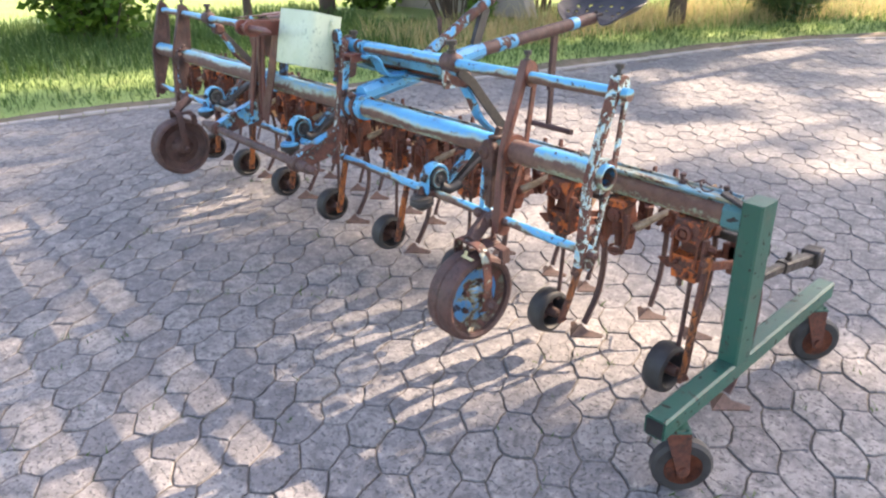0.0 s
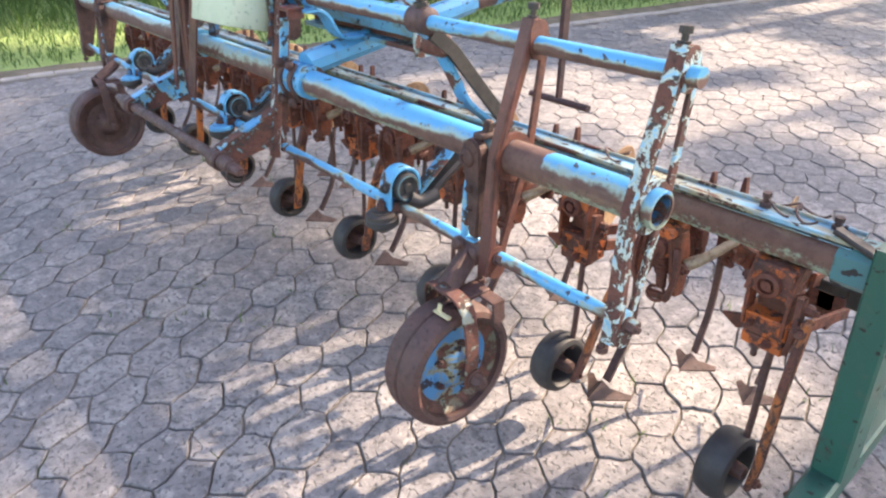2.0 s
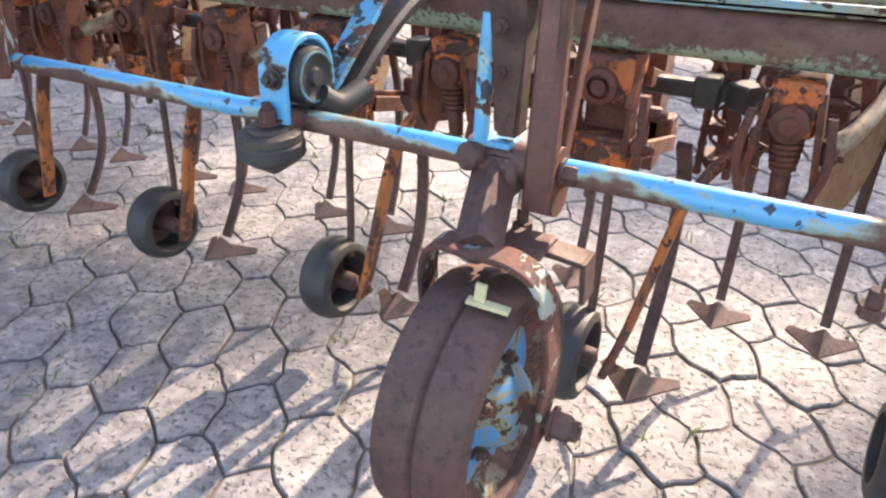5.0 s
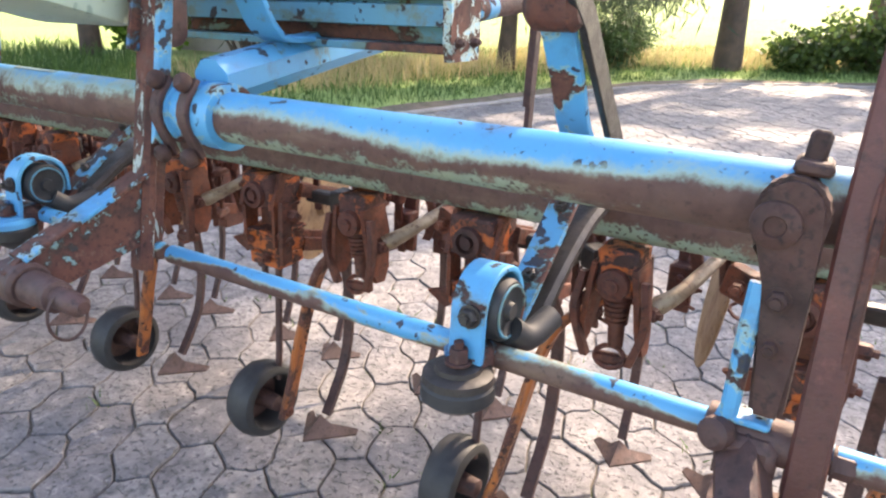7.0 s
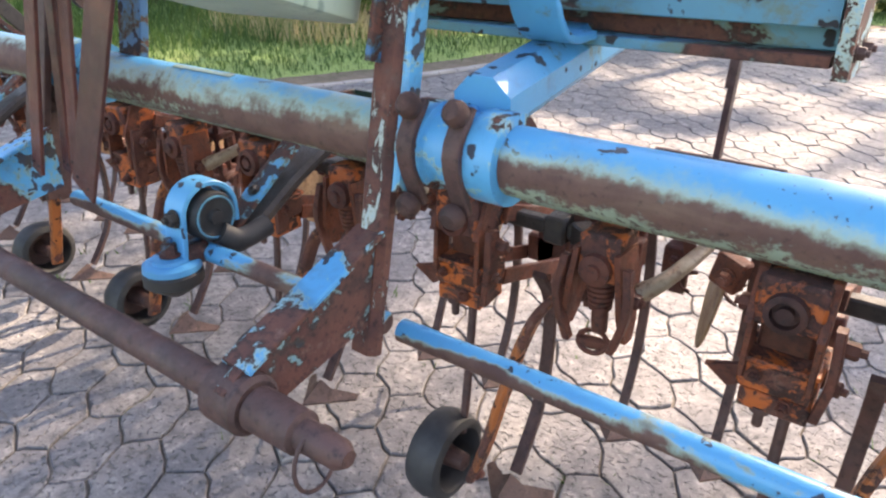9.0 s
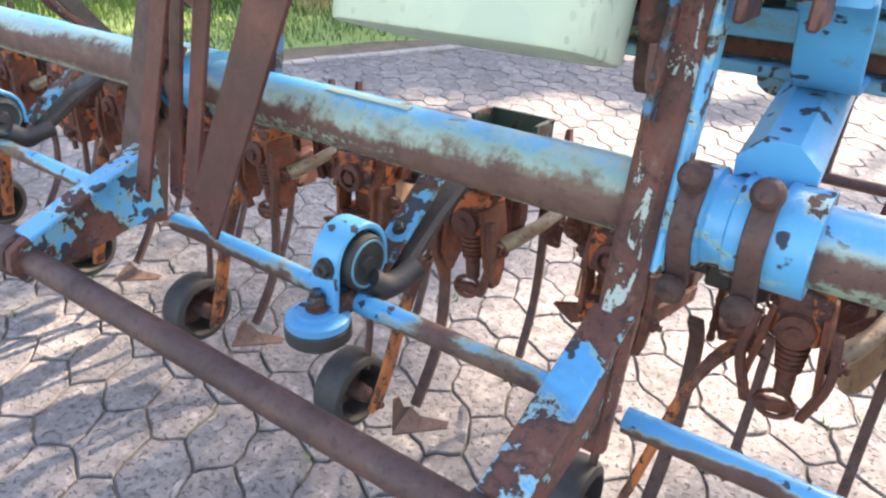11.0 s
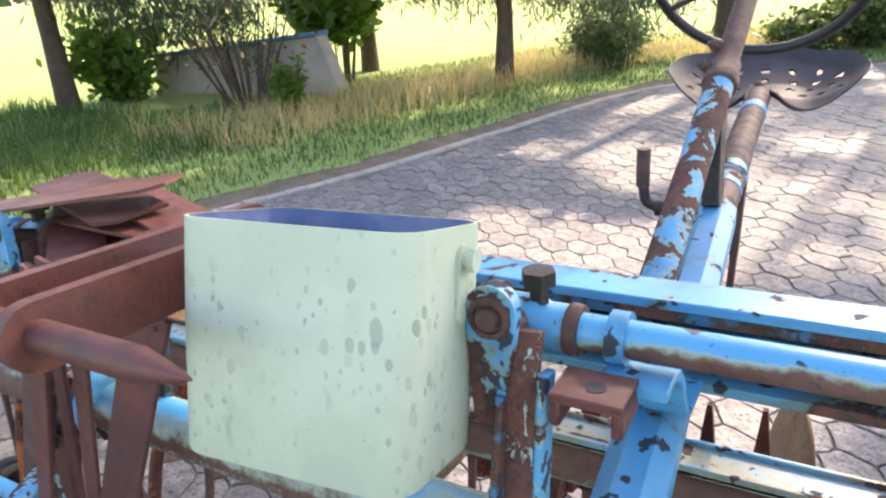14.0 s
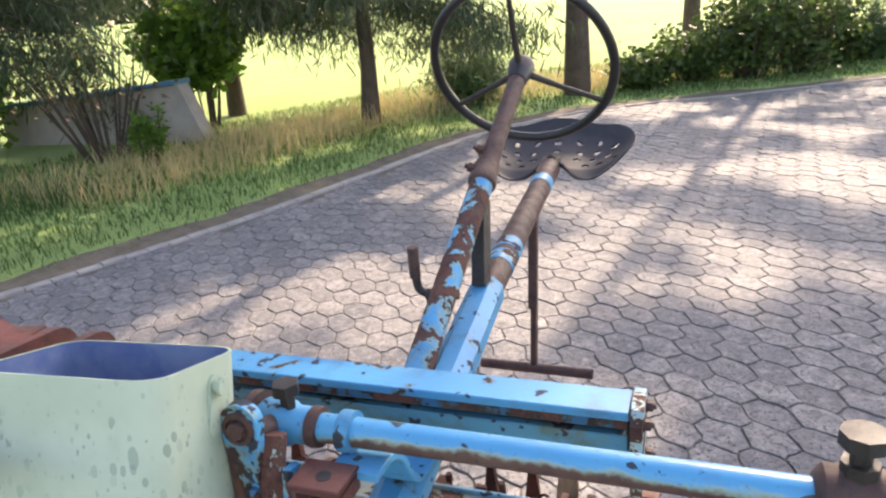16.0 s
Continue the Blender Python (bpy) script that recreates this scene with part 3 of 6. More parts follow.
# upper tubes
UY, UZ, UR = 0.096, 0.911, 0.0145
for x0, x1 in ((0.0, -1.10), (-1.74, -2.87)):
    bm = B()
    turned(bm, (x0, UY, UZ), (-1, 0, 0), [(0, UR), (x0 - x1, UR)], 20)
    part("upper_tube", bm, M_UPPER, cult)

# lower rods
RY, RZ, RR = 0.016, 0.543, 0.0120
for x0, x1 in ((0.0, -0.32), (-0.38, -1.08), (-1.10, -1.70), (-1.74, -2.87)):
    bm = B()
    turned(bm, (x0, RY, RZ), (-1, 0, 0), [(0, RR * 0.8), (0.002, RR), (x0 - x1, RR)], 18)
    part("lower_rod", bm, M_ROD, cult)


def upright(x, mat, flange_mat, foot=0.0, top_dx=0.0, side=1, solid=False):
    """A waisted plate on the main tube: a front bar and an A-shaped web with two windows."""
    bm = B()
    b0, b1, top = Vector((x + foot, RY - 0.026, RZ - 0.032)), Vector((x, TY - 0.036, TZ)), Vector((x + top_dx, UY - 0.012, UZ + 0.042))
    bar(bm, [b0, b1, top], 0.027, 0.009, (0, -1, 0.2), 0.003)
    up = part("upright", bm, flange_mat, cult)
    xx = x + 0.009 * side
    for name, pts in (("rear_leg", [(xx + foot, RY + 0.004, RZ - 0.012), (xx, TY + 0.041, TZ), (xx + top_dx, UY + 0.020, UZ + 0.015)]), ("front_leg", [(xx + foot, RY - 0.016, RZ - 0.025), (xx, TY - 0.038, TZ), (xx + top_dx, UY - 0.006, UZ + 0.03)])):
        bm = B()
        bar(bm, pts, 0.007, 0.016, (0, -1, 0.2))
        part(name, bm, mat, up)
    if solid:
        for name, outline in (("upper_web", [(TY - 0.038, TZ + 0.020), (TY + 0.040, TZ + 0.020), (UY + 0.020, UZ + 0.010), (UY + 0.008, UZ + 0.036), (UY - 0.010, UZ + 0.036)]), ("lower_web", [(RY - 0.020, RZ - 0.030), (RY + 0.008, RZ - 0.024), (TY + 0.040, TZ - 0.020), (TY - 0.038, TZ - 0.020)])):
            bm = B()
            plate(bm, outline, 0.005, (xx, 0, 0), (0, 1, 0), (0, 0, 1))
            part(name, bm, mat, up)
    bm = B()
    turned(bm, (xx - 0.005, TY, TZ), (1, 0, 0), [(0, TR + 0.001), (0, 0.043), (0.010, 0.043), (0.010, TR + 0.001)], 24, True)
    part("tube_ring", bm, mat, up)
    for name, c in (("top_lug", (xx + top_dx, UY, UZ - 0.004)), ("bottom_lug", (xx + foot, RY - 0.004, RZ - 0.022))):
        bm = B()
        plate(bm, capsule_outline(0.024, 0.021), 0.010, c, (0, 0, 1), (0, 1, 0))
        part(name, bm, mat, up)
    bm = B()
    turned(bm, (x + top_dx - 0.004, UY, UZ + 0.030), (0, 0.1, 1), [(0, 0.010), (0.014, 0.010), (0.014, 0.005), (0.024, 0.005), (0.024, 0.010), (0.034, 0.010)], 8)
    part("set_screw", bm, M_STEEL, up)
    bolts(up, M_RUST, [((xx + 0.006 + top_dx, UY, UZ), (1, 0, 0), 0.009, 0.008), ((xx + 0.006 + foot, RY - 0.004, RZ), (1, 0, 0), 0.011, 0.014)])
    bm = B()
    turned(bm, (x + foot - 0.014, RY - 0.02, RZ - 0.034), (0, 0, -1), [(0, 0.006), (0.014, 0.006), (0.014, 0.010), (0.024, 0.010)], 8)
    part("stop_bolt", bm, M_RUST, up)
    return up


upright(-0.036, M_BLUE_BAD, M_BLUE_BAD, 0.004, 0.004)
upright(-0.318, M_RUST_RED, M_PLATE, 0.0, 0.006)
upright(-2.58, M_CASTING, M_RUST, 0.0, 0.0, 1, True)
upright(-2.85, M_CASTING, M_RUST, 0.0, 0.0, 1, True)

# slanting arms from the upper tubes down to the tool beam
for x in (-0.606, -2.28):
    bm = B()
    bar(bm, smooth_path([(x, UY - 0.012, UZ - 0.01), (x, 0.122, 0.866), (x, 0.170, 0.792), (x, 0.205, 0.730), (x, BY - 0.034, BZ + 0.045)], 4), 0.036, 0.010, side=(1, 0, 0))
    arm = part("link_arm", bm, M_BLUE, cult, "broad blue link strap with bare patches")
    bm = B()
    o = 0.025 if x > -1 else -0.025
    bar(bm, [(x + o, UY + 0.004, UZ - 0.02), (x + o, 0.150, 0.850), (x + o, 0.220, 0.765), (x + o, BY - 0.010, BZ + 0.040)], 0.008, 0.030, side=(1, 0, 0))
    part("side_strap", bm, M_STEEL, arm)
    bm = B()
    turned(bm, (x - 0.03, UY - 0.002, UZ + 0.002), (1, 0, 0), [(0, 0.018), (0.006, 0.026), (0.054, 0.026), (0.06, 0.018)], 20)
    part("pivot_boss", bm, M_RUST, arm)
    bm = B()
    turned(bm, (x - 0.028, 0.130, 0.862), (1, 0, 0), [(0, 0.016), (0.008, 0.024), (0.048, 0.024), (0.056, 0.016)], 18)
    part("spacer", bm, M_RUST_RED, arm)
    bm = B()
    turned(bm, (x, UY, UZ + 0.02), (0, 0, 1), [(0, 0.014), (0.016, 0.014), (0.016, 0.008), (0.03, 0.008), (0.03, 0.017), (0.042, 0.017)], 8)
    part("knob", bm, M_STEEL, arm)

# hitch posts in front of the tube, with arms reaching forward to the draw bar
for x, s in ((-1.098, 1), (-1.74, -1)):
    bm = B()
    if s < 0:
        bar(bm, [(-1.765, -0.010, 0.545), (-1.70, 0.000, 0.72), (-1.628, 0.010, 0.915)], 0.050, 0.010, (0, -1, 0.1))
    else:
        bar(bm, [(x, -0.018, 0.530), (x, 0.012, 0.70), (x, 0.050, 0.905), (x, 0.058, 0.925)], 0.032, 0.020, (0, -1, 0.15), 0.007)
    bar(bm, [(x - 0.012 * s, 0.002, 0.54), (x - 0.012 * s, 0.032, 0.70), (x - 0.012 * s, 0.070, 0.92)], 0.007, 0.036, (0, -1, 0.15))
    if s > 0:
        web = B()
        bar(web, [(x + 0.020, 0.016, 0.690), (x + 0.020, 0.041, 0.83), (x + 0.020, 0.052, 0.895)], 0.008, 0.022, (0, -1, 0.15), 0.003)
        part("post_web", web, M_BLUE, cult, "blue side of the post")
    post = part("hitch_post", bm, M_POST if s > 0 else M_RUST, cult, "flaking blue and brown upright post")
    bm = B()
    turned(bm, (x + 0.018, TY, TZ), (1, 0, 0), [(0, TR + 0.002), (0, TR + 0.010), (0.026, TR + 0.010), (0.028, TR + 0.005), (0.042, TR + 0.005), (0.044, TR + 0.009), (0.054, TR + 0.009), (0.056, TR + 0.005), (0.070, TR + 0.005), (0.072, TR + 0.010), (0.100, TR + 0.010), (0.100, TR + 0.002)], 28)
    clamp = part("tube_clamp", bm, M_BLUE, post)
    for dx in (0.033, 0.082):
        bm = B()
        bar(bm, smooth_path([(x + dx, TY - 0.022, TZ + 0.044), (x + dx, TY - 0.043, TZ + 0.005), (x + dx, TY - 0.024, TZ - 0.048)], 4), 0.017, 0.008, side=(1, 0, 0))
        part("clamp_strap", bm, M_RUST, clamp)
        for c, axis in (((x + dx, TY - 0.034, TZ + 0.040), (0, -1, 0.5)), ((x + dx, TY - 0.036, TZ - 0.046), (0, -1, -0.3))):
            bm = B()
            turned(bm, c, axis, [(0, 0.0110), (0.004, 0.0118), (0.009, 0.0108), (0.0125, 0.0075), (0.0135, 0.0)], 14)
            part("bolt", bm, M_CASTING, clamp)
    # tapered side plate reaching forward
    bm = B()
    plate(bm, [(0.0, 0.058), (0.0, -0.030), (-0.06, -0.040), (-0.150, -0.058), (-0.178, -0.058), (-0.190, -0.040), (-0.186, -0.018), (-0.165, -0.006)], 0.012, (x + 0.006 + (0.03 if s < 0 else -0.004), 0.0, 0.596), (0, 1, 0), (0, 0, 1))
    hitch_arm = part("hitch_arm", bm, M_ARM, post, "rust-edged blue tapered arm")
    bm = B()
    bar(bm, [(x + 0.002 + (0.03 if s < 0 else -0.004), -0.002, 0.652), (x + 0.002 + (0.03 if s < 0 else -0.004), -0.165, 0.588)], 0.034, 0.006)
    part("arm_flange", bm, M_BLUE, hitch_arm, "blue top flange of the arm")
    bm = B()
    turned(bm, (x - 0.024, -0.166, 0.560), (1, 0, 0), [(0, 0.022), (0.004, 0.026), (0.040, 0.026), (0.044, 0.022)], 20)
    part("boss", bm, M_RUST, post)
    bm = B()
    turned(bm, (x + 0.022 * s, -0.166, 0.560), (s, 0, 0), [(0, 0.019), (0.05, 0.018), (0.052, 0.013), (0.09, 0.012), (0.098, 0.007)], 16)
    part("hitch_pin", bm, M_RUST, post)
    bm = B()
    ring = [(x + s * 0.085, -0.166 + 0.022 * math.cos(t), 0.542 + 0.028 * math.sin(t)) for t in (2 * math.pi * i / 18 for i in range(19))]
    rod(bm, ring, 0.0018, 6)
    part("clip_ring", bm, M_RUST, post)
bm = B()
turned(bm, (-1.07, -0.166, 0.560), (-1, 0, 0), [(0, 0.0145), (0.64, 0.0145)], 20)
part("draw_bar", bm, M_RUST, cult, "brown rusty round draw bar")

# pivot discs where the upper tubes start
for x, s in ((-1.128, 1), (-1.725, -1)):
    bm = B()
    turned(bm, (x, UY, UZ), (s, 0, 0), [(-0.006, 0.019), (0.0, 0.023), (0.028, 0.023), (0.034, 0.019), (0.06, 0.019)], 26)
    disc = part("pivot_disc", bm, M_BLUE_CLEAN, cult)
    bm = B()
    bolt(bm, (x - s * 0.004, UY - 0.006, UZ), (-s, 0, 0), 0.014, 0.008)
    plate(bm, capsule_outline(0.09, 0.022, 8, 0.030), 0.010, (x - s * 0.010, UY, UZ - 0.09), (0, 0, 1), (0, 1, 0))
    part("pivot_plate", bm, M_RUST, disc)
    bm = B()
    plate(bm, capsule_outline(0.085, 0.020, 10, 0.012), 0.012, (x + s * 0.015, UY - 0.056, UZ + 0.036), (-s * 0.05, -0.03, -1), (1, 0, 0))
    front = part("swivel_plate", bm, M_ARM, disc, "rounded blue and brown plate with a rusty bolt")
    bm = B()
    turned(bm, (x + s * 0.015, UY - 0.0615, UZ + 0.032), (0, -1, 0.05), [(0, 0.017), (0.004, 0.016), (0.004, 0.012), (0.0015, 0.0115), (0.0015, 0.009), (0.008, 0.008), (0.008, 0.0)], 20)
    rod(bm, [(x + s * 0.015, UY - 0.056, UZ + 0.020), (x + s * 0.016, UY, UZ)], 0.012, 12)
    part("swivel_bolt", bm, M_RUST, disc)
    bm = B()
    turned(bm, (x + s * 0.052, UY, UZ), (s, 0, 0), [(0, UR), (0, 0.020), (0.003, 0.021), (0.011, 0.020), (0.011, UR)], 22)
    part("end_ring", bm, M_RUST, disc)
    bm = B()
    turned(bm, (x + s * 0.028, UY, UZ + 0.018), (0, 0, 1), [(0, 0.008), (0.016, 0.008), (0.016, 0.014), (0.028, 0.014)], 6)
    part("thumb_screw", bm, M_STEEL, disc)
    bm = B()
    turned(bm, (x + s * 0.085, UY, UZ), (s, 0, 0), [(0, UR), (0, UR + 0.006), (0.014, UR + 0.006), (0.014, UR)], 20)
    block(bm, (x + s * 0.092, UY, UZ - 0.024), (0.012, 0.016, 0.022))
    part("collar", bm, M_BLUE, disc)
bm = B()
bar(bm, [(-1.066, 0.046, 0.893), (-1.014, 0.046, 0.893)], 0.042, 0.008)
block(bm, (-1.062, 0.046, 0.882), (0.008, 0.044, 0.022))
block(bm, (-1.018, 0.046, 0.882), (0.008, 0.044, 0.022))
saddle = part("saddle", bm, M_PLATE, cult, "brown rusty saddle bracket under the tube")
# a flat black disc stands for the darkness in a hole
bm = B()
turned(bm, (-1.038, 0.044, 0.8965), (0, 0, 1), [(0, 0.0075), (0.001, 0.0075)], 14)
part("bolt_hole", bm, M_BLACK, saddle, "flat black disc painted in for a dark hole")

# blue channel behind the upper tube
M_WEB = worn_paint("grimy_blue_web", (0.03, 0.19, 0.38), (0.10, 0.28, 0.30), (0.10, 0.16, 0.14), 0.66, 11.0, 0.5, None, 0.5, 0.10, 0.35)
CY = 0.238
bm = B()
bar(bm, [(-1.29, CY, 0.885), (-0.785, CY, 0.885)], 0.048, 0.010)
channel = part("channel", bm, M_BLUE_CLEAN, cult, "worn blue steel channel")
for name, y, z, w, h, mat in (("channel_web", CY + 0.016, 0.846, 0.012, 0.068, M_WEB), ("channel_lip", CY - 0.018, 0.874, 0.006, 0.012, M_DARKBLUE), ("channel_rib", CY - 0.004, 0.846, 0.030, 0.026, M_WEB), ("channel_flange", CY, 0.807, 0.046, 0.010, M_WEB)):
    bm = B()
    bar(bm, [(-1.289, y, z), (-0.786, y, z)], w, h)
    part(name, bm, mat, channel)
bm = B()
plate(bm, [(-0.030, -0.052), (0.030, -0.052), (0.034, -0.03), (0.034, 0.035), (0.022, 0.048), (-0.022, 0.048), (-0.034, 0.035), (-0.034, -0.03)], 0.012, (-0.776, CY, 0.846), (0, 1, 0), (0, 0, 1))
end_cap = part("end_plate", bm, M_BLUE_BAD, channel)
bolts(channel, M_RUST, [((-0.770, CY + a, 0.846 + b), (1, 0, 0), 0.006, 0.006) for a, b in ((0.018, 0.03), (-0.018, 0.03), (0.018, -0.03), (-0.018, -0.03))])
# bent blue brace under the channel
bm = B()
bar(bm, smooth_path([(-1.018, 0.062, 0.888), (-1.018, 0.098, 0.886), (-1.018, 0.122, 0.868), (-1.018, 0.142, 0.832), (-1.018, 0.168, 0.813), (-1.018, 0.215, 0.812)], 5), 0.050, 0.008, side=(1, 0, 0))
part("bent_brace", bm, M_BLUE_CLEAN, cult)


def spring_hook(x, cap_paint):
    """A blue band curled over a black roller on the lower rod, a capped disc in front and a covered arm back to the beam."""
    cy, cz, rr = RY + 0.006, RZ + 0.050, 0.037
    bm = B()
    pts = [(x, cy - rr - 0.004, RZ + 0.006), (x, cy - rr - 0.002, RZ + 0.026)]
    pts += [(x, cy + rr * math.cos(t), cz + rr * math.sin(t)) for t in (math.pi * (1 - i / 14) for i in range(15))]
    pts += [(x, cy + rr, RZ + 0.030)]
    bar(bm, pts, 0.036, 0.0065, side=(1, 0, 0))
    hook = part("spring_hook", bm, M_BLUE_CLEAN, cult, "blue steel band curled over a black roller")
    bm = B()
    turned(bm, (x + 0.002, cy + 0.002, cz - 0.004), (1, 0, 0), [(-0.012, 0.014), (-0.012, 0.029), (-0.006, 0.031), (0.016, 0.031), (0.021, 0.029), (0.022, 0.024), (0.019, 0.020), (0.019, 0.010), (0.024, 0.008), (0.024, 0.0)], 28)
    part("roller", bm, M_RUBBER, hook)
    bm = B()
    turned(bm, (x + 0.0232, cy + 0.002, cz - 0.004), (1, 0, 0), [(-0.001, 0.027), (0.002, 0.0265), (0.002, 0.0245), (-0.001, 0.024)], 28, True)
    part("roller_ring", bm, M_WEB, hook)
    bm = B()
    bolt(bm, (x + 0.004, cy - rr - 0.004, RZ + 0.052), (0, -1, 0.1), 0.009, 0.008)
    part("hook_bolt", bm, M_STEEL, hook)
    dx, dy = x - 0.002, RY - 0.044
    bm = B()
    turned(bm, (dx, dy, RZ + 0.006), (0, 0, -1), [(0, 0.012), (0.0005, 0.022), (0.005, 0.023), (0.006, 0.030), (0.008, 0.0335), (0.015, 0.0345), (0.016, 0.031)], 30)
    part("spring_disc", bm, cap_paint, hook, "round cap with a nut")
    bm = B()
    turned(bm, (dx, dy, RZ - 0.0095), (0, 0, -1), [(0, 0.033), (0.003, 0.0355), (0.016, 0.0355), (0.020, 0.031), (0.024, 0.026), (0.027, 0.021), (0.036, 0.008), (0.039, 0.002)], 26)
    part("rubber_cone", bm, M_RUBBER, hook)
    bm = B()
    bolt(bm, (dx, dy, RZ + 0.007), (0, 0, 1), 0.010, 0.013)
    part("cap_nut", bm, M_DARKBLUE, hook)
    bm = B()
    block(bm, (x - 0.004, RY - 0.018, RZ + 0.003), (0.044, 0.040, 0.028), (0, 0, 0), 0.006)
    part("clamp_block", bm, M_DARKBLUE, hook)
    # a dark arm dips behind the roller and climbs to the beam, a blue strap lies on it
    bm = B()
    path = smooth_path([(x + 0.010, RY + 0.020, RZ + 0.012), (x + 0.010, 0.056, RZ + 0.000), (x + 0.010, 0.096, RZ + 0.024), (x + 0.009, 0.152, RZ + 0.058), (x + 0.008, 0.220, RZ + 0.088), (x + 0.008, BY - 0.036, RZ + 0.098)], 5)
    bar(bm, path, 0.046, 0.018, side=(1, 0, 0), bevel=0.005)
    part("spring_arm", bm, M_STEEL, hook, "greasy dark curved arm")
    bm = B()
    bar(bm, smooth_path([(x - 0.016, RY + 0.03, RZ + 0.020), (x - 0.015, 0.100, RZ + 0.020), (x - 0.014, 0.170, RZ + 0.054), (x - 0.012, 0.230, RZ + 0.085)], 4), 0.008, 0.028, side=(1, 0, 0))
    part("side_arm", bm, M_STEEL, hook)
    bm = B()
    bar(bm, smooth_path([(x + 0.006, 0.054, RZ + 0.018), (x + 0.006, 0.085, RZ + 0.042), (x + 0.004, 0.140, RZ + 0.080), (x + 0.002, 0.192, RZ + 0.118)], 4), 0.032, 0.007, side=(1, 0, 0))
    part("cover_strap", bm, M_HOOK, hook, "worn blue strap with two bolts")
    bolts(hook, M_STEEL, [((x + 0.006, 0.098, RZ + 0.054), (0, -0.55, 0.82), 0.007, 0.006), ((x + 0.003, 0.176, RZ + 0.110), (0, -0.55, 0.82), 0.007, 0.006)])
    bm = B()
    rod(bm, smooth_path([(x + 0.022, RY + 0.012, RZ + 0.024), (x + 0.030, 0.05, RZ + 0.010), (x + 0.036, 0.09, RZ + 0.018)], 4), 0.014, 12)
    part("arm_knuckle", bm, M_RUBBER, hook)


M_HOOK = worn_paint("grimy_hook_blue", BLUE, (0.08, 0.30, 0.42), (0.10, 0.20, 0.20), 0.56, 24.0, 0.8, None, 0.45, 0.06, 1.0, 1.0, 0.6)
for x in (-0.607, -1.400, -2.172):
    spring_hook(x, M_STEEL if x > -1.0 else M_BLUE_CLEAN)


def wheel_bracket(x):
    """Bracket between the main tube and the guide wheel's stem: a thick rounded casting, a blue strap and a clamp on the rod."""
    up, across = Vector((0, 0.03, 1)).normalized(), Vector((1, 0, 0))
    face = Vector((0, -1, 0.03)).normalized()
    foot = Vector((x, 0.006, 0.572))
    bm = B()
    outline = [(-0.004, 0.0), (0.020, 0.0), (0.022, 0.085), (0.022, 0.135)] + [(0.025 * math.cos(t), 0.158 + 0.028 * math.sin(t)) for t in (math.pi * k / 10 for k in range(11))] + [(-0.023, 0.134), (-0.006, 0.105)]
    plate(bm, outline, 0.024, foot, across, up)
    bmesh.ops.bevel(bm, geom=list(bm.edges), offset=0.004, segments=2, affect='EDGES')
    br = part("wheel_bracket", bm, M_CASTING, cult, "dark rusty casting holding the guide wheel")
    bm = B()
    turned(bm, foot + across * -0.008 + up * 0.150 + face * 0.011, face, [(0, 0.018), (0.005, 0.017), (0.008, 0.012), (0.009, 0.008), (0.006, 0.007), (0.006, 0.0)], 22)
    part("bracket_boss", bm, M_CASTING, br)
    bolts(br, M_CASTING, [(foot + across * 0.002 + up * 0.096 + face * 0.011, face, 0.0075, 0.007), (foot + across * 0.003 + up * 0.058 + face * 0.011, face, 0.0060, 0.006)])
    bm = B()
    bar(bm, [(x - 0.017, -0.002, 0.562), (x - 0.014, 0.000, 0.640), (x - 0.012, 0.004, 0.676)], 0.014, 0.010, (0, -1, 0.05), 0.003)
    part("side_strap", bm, M_BLUE, br)
    bm = B()
    block(bm, (x + 0.006, 0.036, 0.772), (0.015, 0.017, 0.026), (-8, 6, 4), 0.003)
    block(bm, (x + 0.006, 0.034, 0.760), (0.026, 0.050, 0.010), (-4, 4, 4), 0.003)
    part("stop_screw", bm, M_CASTING, br)
    bm = B()
    turned(bm, (x - 0.034, RY - 0.006, RZ + 0.004), (1, 0, 0), [(0, 0.012), (0.002, 0.018), (0.064, 0.018), (0.066, 0.013)], 20)
    block(bm, (x + 0.002, RY - 0.012, RZ - 0.008), (0.042, 0.040, 0.040), (0, 0, 0), 0.007)
    turned(bm, (x - 0.020, RY - 0.022, RZ + 0.008), (-0.35, -1, 0.2), [(0, 0.014), (0.012, 0.013), (0.016, 0.009), (0.017, 0.0)], 16)
    joint = part("joint_block", bm, M_RUST, br)
    bm = B()
    block(bm, (x - 0.006, RY - 0.010, RZ + 0.021), (0.040, 0.026, 0.006), (0, 0, 0), 0.002)
    part("joint_cap", bm, M_BLUE, joint)


wheel_bracket(-0.361)
wheel_bracket(-2.50)

# ---------------------------------------------------------------- seat, steering and foot rest on their boom
boom = thing("seat_boom", (-1.07, 0.8, 0.5), "blue and rusty boom carrying a pan seat and steering wheel", "seat boom")
bm = B()
bar(bm, [(-1.022, 0.060, 0.765), (-1.035, 0.32, 0.800), (-1.050, 0.62, 0.838)], 0.056, 0.056, (0, 0, 1), 0.0165)
part("boom_tube", bm, M_BLUE_CLEAN, boom, "chipped blue square tube")
bm = B()
rod(bm, [(-1.049, 0.60, 0.836), (-1.075, 1.30, 0.886)], 0.025, 18)
part("boom_extension", bm, M_RUST, boom, "brown rusty pipe with bands of blue paint")
for y in (0.72, 0.78, 1.16):
    bm = B()
    d = Vector((-0.026, 0.70, 0.050)).normalized()
    c = Vector((-1.049 - 0.037 * (y - 0.6), y, 0.836 + 0.0714 * (y - 0.6)))
    turned(bm, c, d, [(-0.018, 0.0254), (-0.017, 0.0262), (0.022, 0.0262), (0.023, 0.0254)], 20)
    part("paint_band", bm, M_BLUE, boom)


